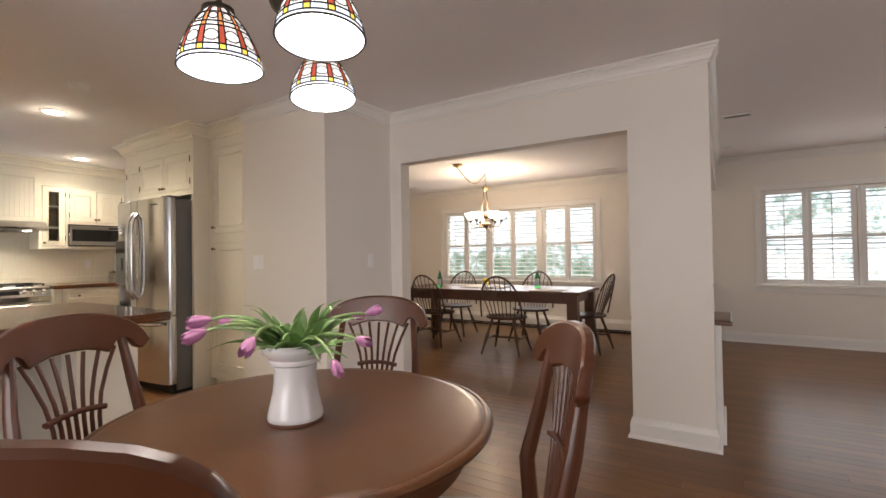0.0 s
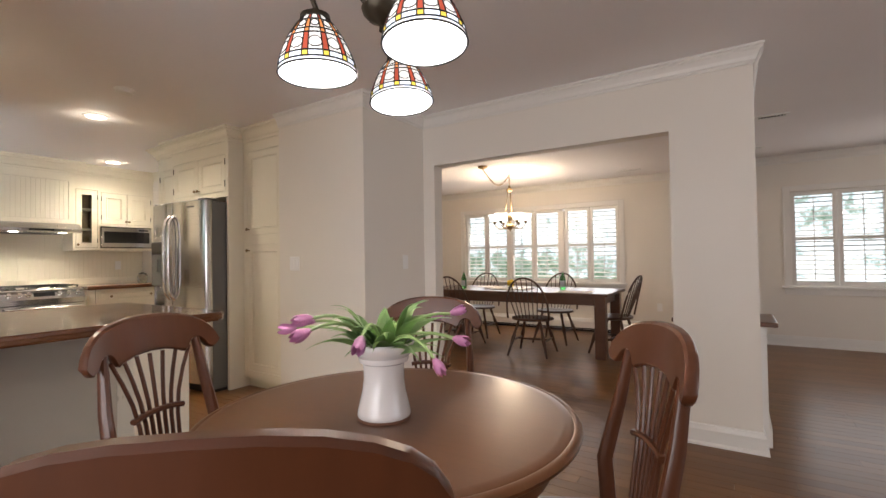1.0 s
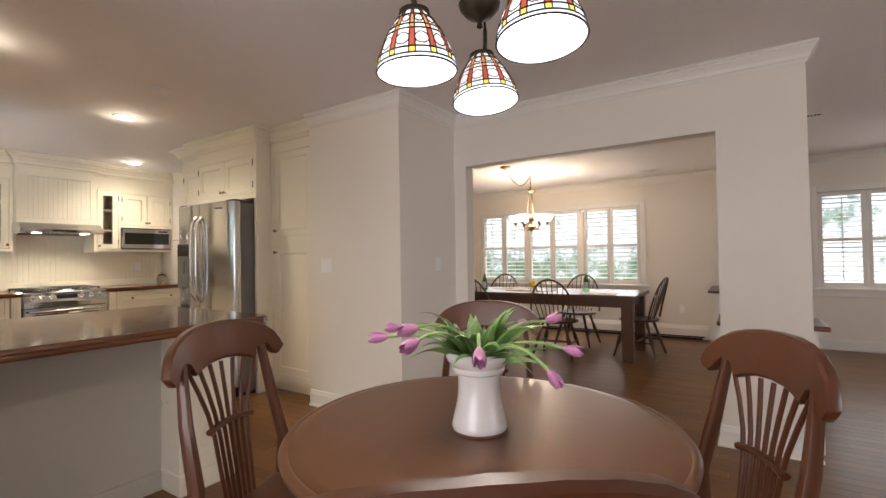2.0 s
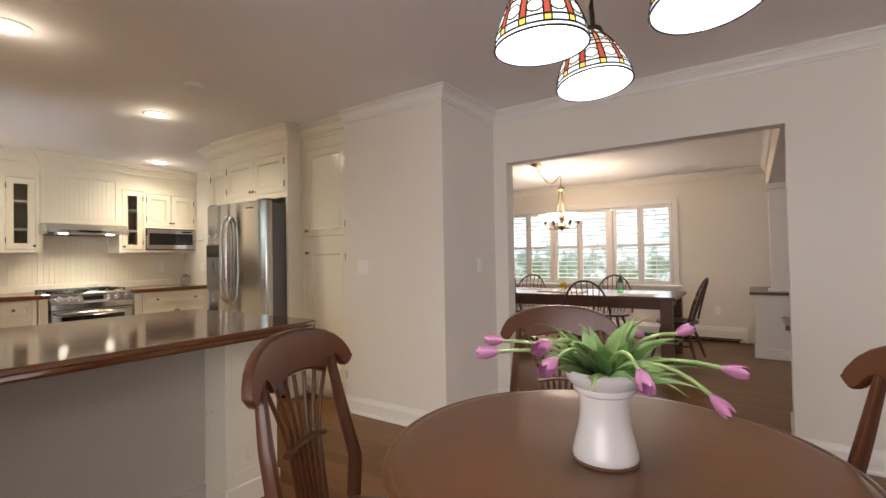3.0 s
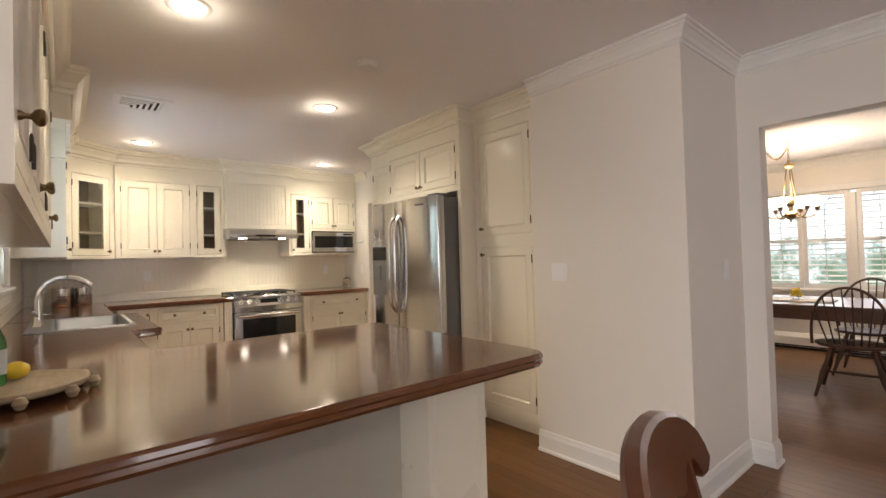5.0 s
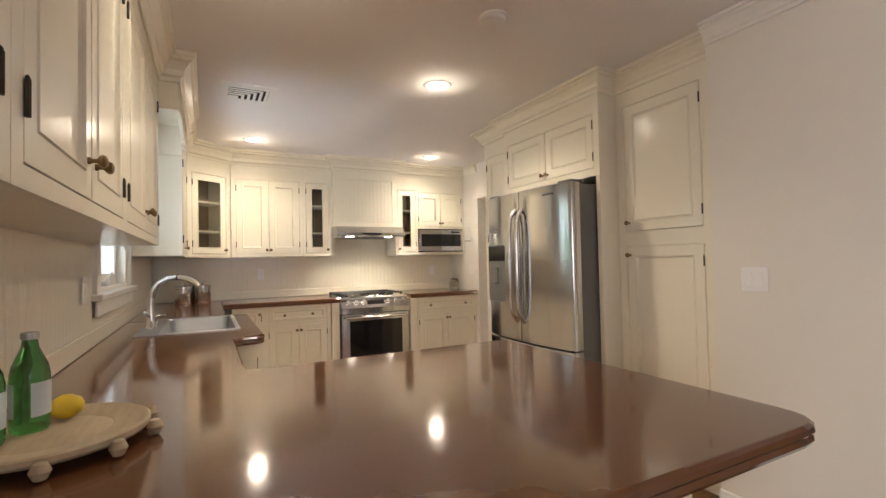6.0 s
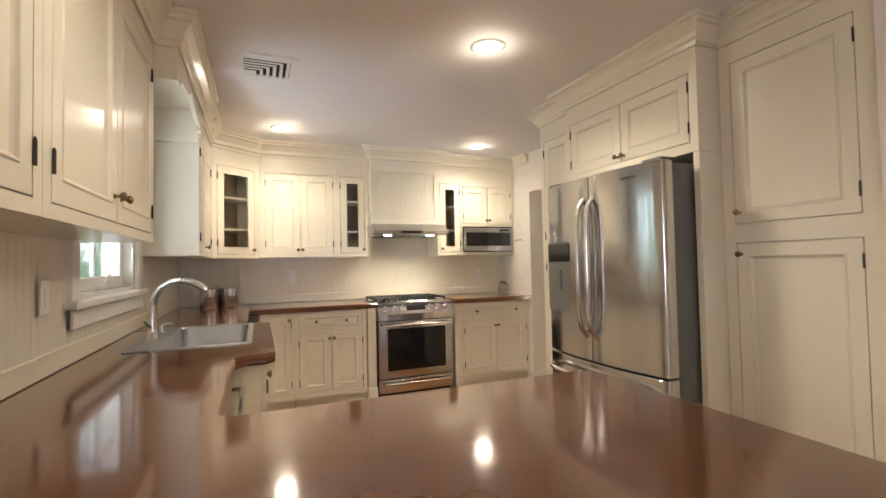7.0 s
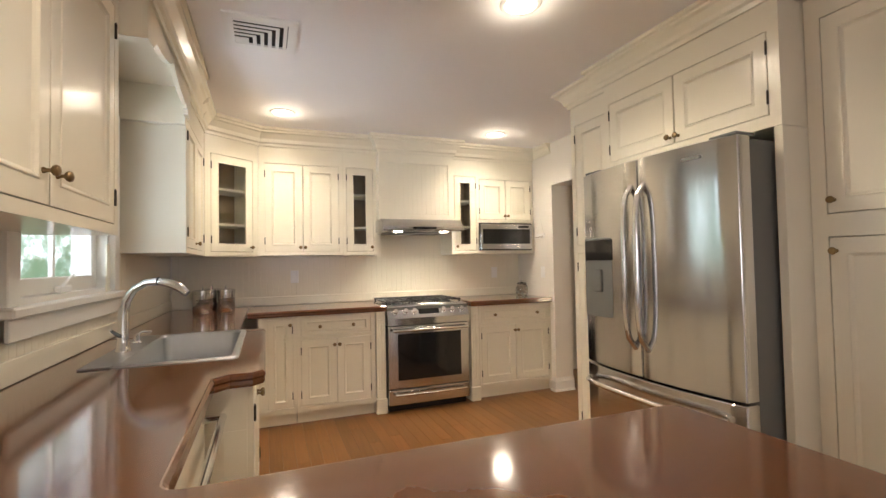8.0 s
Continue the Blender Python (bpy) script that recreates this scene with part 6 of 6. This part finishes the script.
# ---- plates on the walls ----
def plate(name, m, w, h, label, toggles=0, sockets=0):
    t = thing(name, m, label, "switch" if toggles else "outlet")
    part("plate", boxed(-w / 2, w / 2, -0.006, -0.0005, -h / 2, h / 2, 0.002), M_PLASTIC, t)
    for k in range(toggles):
        u = (k - (toggles - 1) / 2) * 0.046
        part("rocker", boxed(u - 0.016, u + 0.016, -0.010, -0.0062, -0.034, 0.034, 0.002), M_PLASTIC, t)
    for k in range(sockets):
        part("socket", boxed(-0.014, 0.014, -0.009, -0.0062, -0.036 + k * 0.045, -0.008 + k * 0.045, 0.003), M_PLASTIC, t)


plate("light_switch", pose(-4.885, 3.409, 1.165), 0.118, 0.115, "white double light switch on the wall", 2)
plate("outlet", facing(XW + 0.0135, 1.69, 1.17, 90), 0.07, 0.115, "white wall outlet above the counter", 0, 2)
plate("outlet", facing(XW + 0.0135, 3.76, 1.16, 90), 0.07, 0.115, "white wall outlet above the counter", 0, 2)
plate("light_switch", facing(-6.11, YS + 0.0225, 1.19, 180), 0.07, 0.115, "cream wall switch on the beadboard", 1)
plate("light_switch", facing(-8.54, YE - 0.001, 1.16, 0), 0.07, 0.115, "white light switch beside the doorway", 1)
plate("light_switch", facing(-4.108, 3.90, 1.165, 90), 0.07, 0.115, "white light switch on the return wall", 1)
plate("outlet", facing(-2.75, YB - 0.001, 0.42, 0), 0.07, 0.115, "white wall outlet above the heater", 0, 2)

# ---- counter things ----
M_TIN = material("brushed_tin", (0.62, 0.61, 0.60), 0.16, 1.0, vary=0.04, scale=8)
t = thing("canister", pose(-8.62, 0.975, 0.9155), "stainless steel canister with lid and dark label", "canister", "canisters")
part("body", lathe(bmesh.new(), [(0, 0), (0.068, 0), (0.07, 0.004), (0.07, 0.150), (0, 0.151)], 28), M_TIN, t, "", True)
part("lid", lathe(bmesh.new(), [(0.069, 0.1515), (0.073, 0.153), (0.073, 0.172), (0.065, 0.178), (0, 0.180)], 28), M_TIN, t, "", True)
part("handle", tube(bmesh.new(), [(0.022 * math.cos(math.pi * k / 8), 0, 0.178 + 0.028 * math.sin(math.pi * k / 8)) for k in range(9)], 0.004, 7), M_CHROME, t, "", True)
bm = bmesh.new()
for z, hh in ((0.095, 0.012), (0.078, 0.007), (0.064, 0.006)):
    for k in range(8):
        a0, a1 = radians(-30 + k * 12), radians(-30 + k * 12 + 9)
        vs = [bm.verts.new((0.0706 * math.cos(q), 0.0706 * math.sin(q), zz)) for zz in (z, z + hh) for q in (a0, a1)]
        bm.faces.new((vs[0], vs[1], vs[3], vs[2]))
part("label", bm, M_DARK, t, "dark unreadable lettering bars")
copy_thing(t, pose(-8.70, 1.135, 0.9155, 0, 0, 15))
copy_thing(t, pose(-8.83, 1.02, 0.9155, 0, 0, -10))

t = thing("glass_jar", pose(-8.80, 3.98, 0.9155), "round glass jar of pale pieces with lid", "jar")
part("body", lathe(bmesh.new(), [(0, 0), (0.045, 0), (0.06, 0.02), (0.065, 0.06), (0.055, 0.10), (0.045, 0.115), (0, 0.115)], 24), M_CABGLASS, t, "", True)
bm = bmesh.new()
for k in range(26):
    q = rng.uniform(0, 6.28)
    r = rng.uniform(0, 0.042)
    bmesh.ops.create_icosphere(bm, subdivisions=1, radius=rng.uniform(0.010, 0.015), matrix=Matrix.Translation((r * math.cos(q), r * math.sin(q), rng.uniform(0.014, 0.095))))
part("filling", bm, material("pale_shells", (0.62, 0.52, 0.40), 0.6, vary=0.2, scale=40), t, "pale rounded pieces inside", True, "stuff")
part("lid", lathe(bmesh.new(), [(0.046, 0.1155), (0.05, 0.118), (0.045, 0.13), (0.012, 0.14), (0.014, 0.155), (0, 0.16)], 24), M_CABGLASS, t, "", True)

t = thing("key_rack", pose(-8.56, YE - 0.002, 1.53), "small white hanging hook rack on string", "rack")
part("board", boxed(-0.075, 0.075, -0.014, -0.001, -0.022, 0.022, 0.004), M_TRIM, t)
part("string", tube(bmesh.new(), [(-0.06, -0.006, 0.022), (0, -0.004, 0.17), (0.06, -0.006, 0.022)], 0.0018, 6), M_CLOTH, t)
for k in range(3):
    u = (k - 1) * 0.05
    part("hook", tube(bmesh.new(), [(u, -0.014, -0.005), (u, -0.03, -0.02), (u, -0.035, -0.008)], 0.003, 6), M_BRASS, t)

# tray with bottles and a lemon
M_TRAY = material("whitewashed_wood", (0.42, 0.33, 0.22), 0.6, vary=0.15, scale=12, grain=0.15, grain_scale=(8, 60, 60), bump=0.1, bump_scale=60)
TRX, TRY = -4.90, 0.875
t = thing("wooden_tray", pose(TRX, TRY, 0.9155) @ Matrix.Diagonal((0.93, 0.93, 1, 1)), "round whitewashed wooden tray with bead feet", "tray")
part("board", lathe(bmesh.new(), [(0, 0.016), (0.165, 0.016), (0.185, 0.019), (0.192, 0.026), (0.192, 0.036), (0.186, 0.039), (0.178, 0.037), (0.165, 0.031), (0.120, 0.0305), (0.117, 0.029), (0.113, 0.0305), (0, 0.0305)], 48), M_TRAY, t, "", True)
for k in range(10):
    a = radians(10 + 36 * k)
    bm = lathe(bmesh.new(), [(0, -0.018), (0.011, -0.014), (0.018, 0), (0.011, 0.014), (0, 0.018)], 12, Matrix.Translation((0.205 * math.cos(a), 0.205 * math.sin(a), 0.018)))
    part("bead_foot", bm, M_TRAY, t, "", True)
bottle(-4.94, 0.835, 0.9465, 0.205, 0.034, "green glass water bottle on a wooden tray")
bottle(-4.86, 0.785, 0.9465, 0.205, 0.034, "green glass water bottle on a wooden tray")
ob = part("lemon", lathe(bmesh.new(), LEMON, 20), M_LEMON, None, "", True)
ob.matrix_world = pose(-4.99, 0.885, 0.9465 + 0.0275, 85, 0, 40)
tagged(ob, "ripe yellow lemon lying on the wooden tray", "lemon")

# ---- floor boards ----
BW_ = 0.083
near, far = [], []
frng = random.Random(3)
y = -2.03
while y < YB:
    x = -9.0 - frng.uniform(0, 1.2)
    while x < 3.0:
        L_ = frng.uniform(0.7, 1.9)
        x0, x1 = max(x, -9.02), min(x + L_, 3.0)
        if x1 - x0 > 0.05:
            in_k = -8.4 < (x0 + x1) / 2 < -5.2 and 1.5 < y < 3.5
            in_b = -5.2 < (x0 + x1) / 2 < -0.2 and 2.5 < y < 5.6
            (near if (in_k or in_b) and len(near) < 300 else far).append((x0, x1, y))
        x += L_
    y += BW_


def board(bm, x0, x1, y0, z1=0.0):
    e, g = 0.0006, 0.0003
    lo = [bm.verts.new(c) for c in ((x0 + g, y0 + g, -0.0055), (x1 - g, y0 + g, -0.0055), (x1 - g, y0 + BW_ - g, -0.0055), (x0 + g, y0 + BW_ - g, -0.0055))]
    hi = [bm.verts.new(c) for c in ((x0 + g + e, y0 + g + e, z1), (x1 - g - e, y0 + g + e, z1), (x1 - g - e, y0 + BW_ - g - e, z1), (x0 + g + e, y0 + BW_ - g - e, z1))]
    bm.faces.new(hi)
    for i in range(4):
        j = (i + 1) % 4
        bm.faces.new((lo[i], lo[j], hi[j], hi[i]))


for x0, x1, y0 in near:
    bm = bmesh.new()
    board(bm, -(x1 - x0) / 2, (x1 - x0) / 2, 0)
    ob = part("floor_board", bm, M_FLOOR, floor_bed)
    ob.location = ((x0 + x1) / 2, y0, 0)
bm = bmesh.new()
for x0, x1, y0 in far:
    board(bm, x0, x1, y0)
part("floor_boards", bm, M_FLOOR_REST, floor_bed, "glossy brown oak floor boards", False, "stuff")
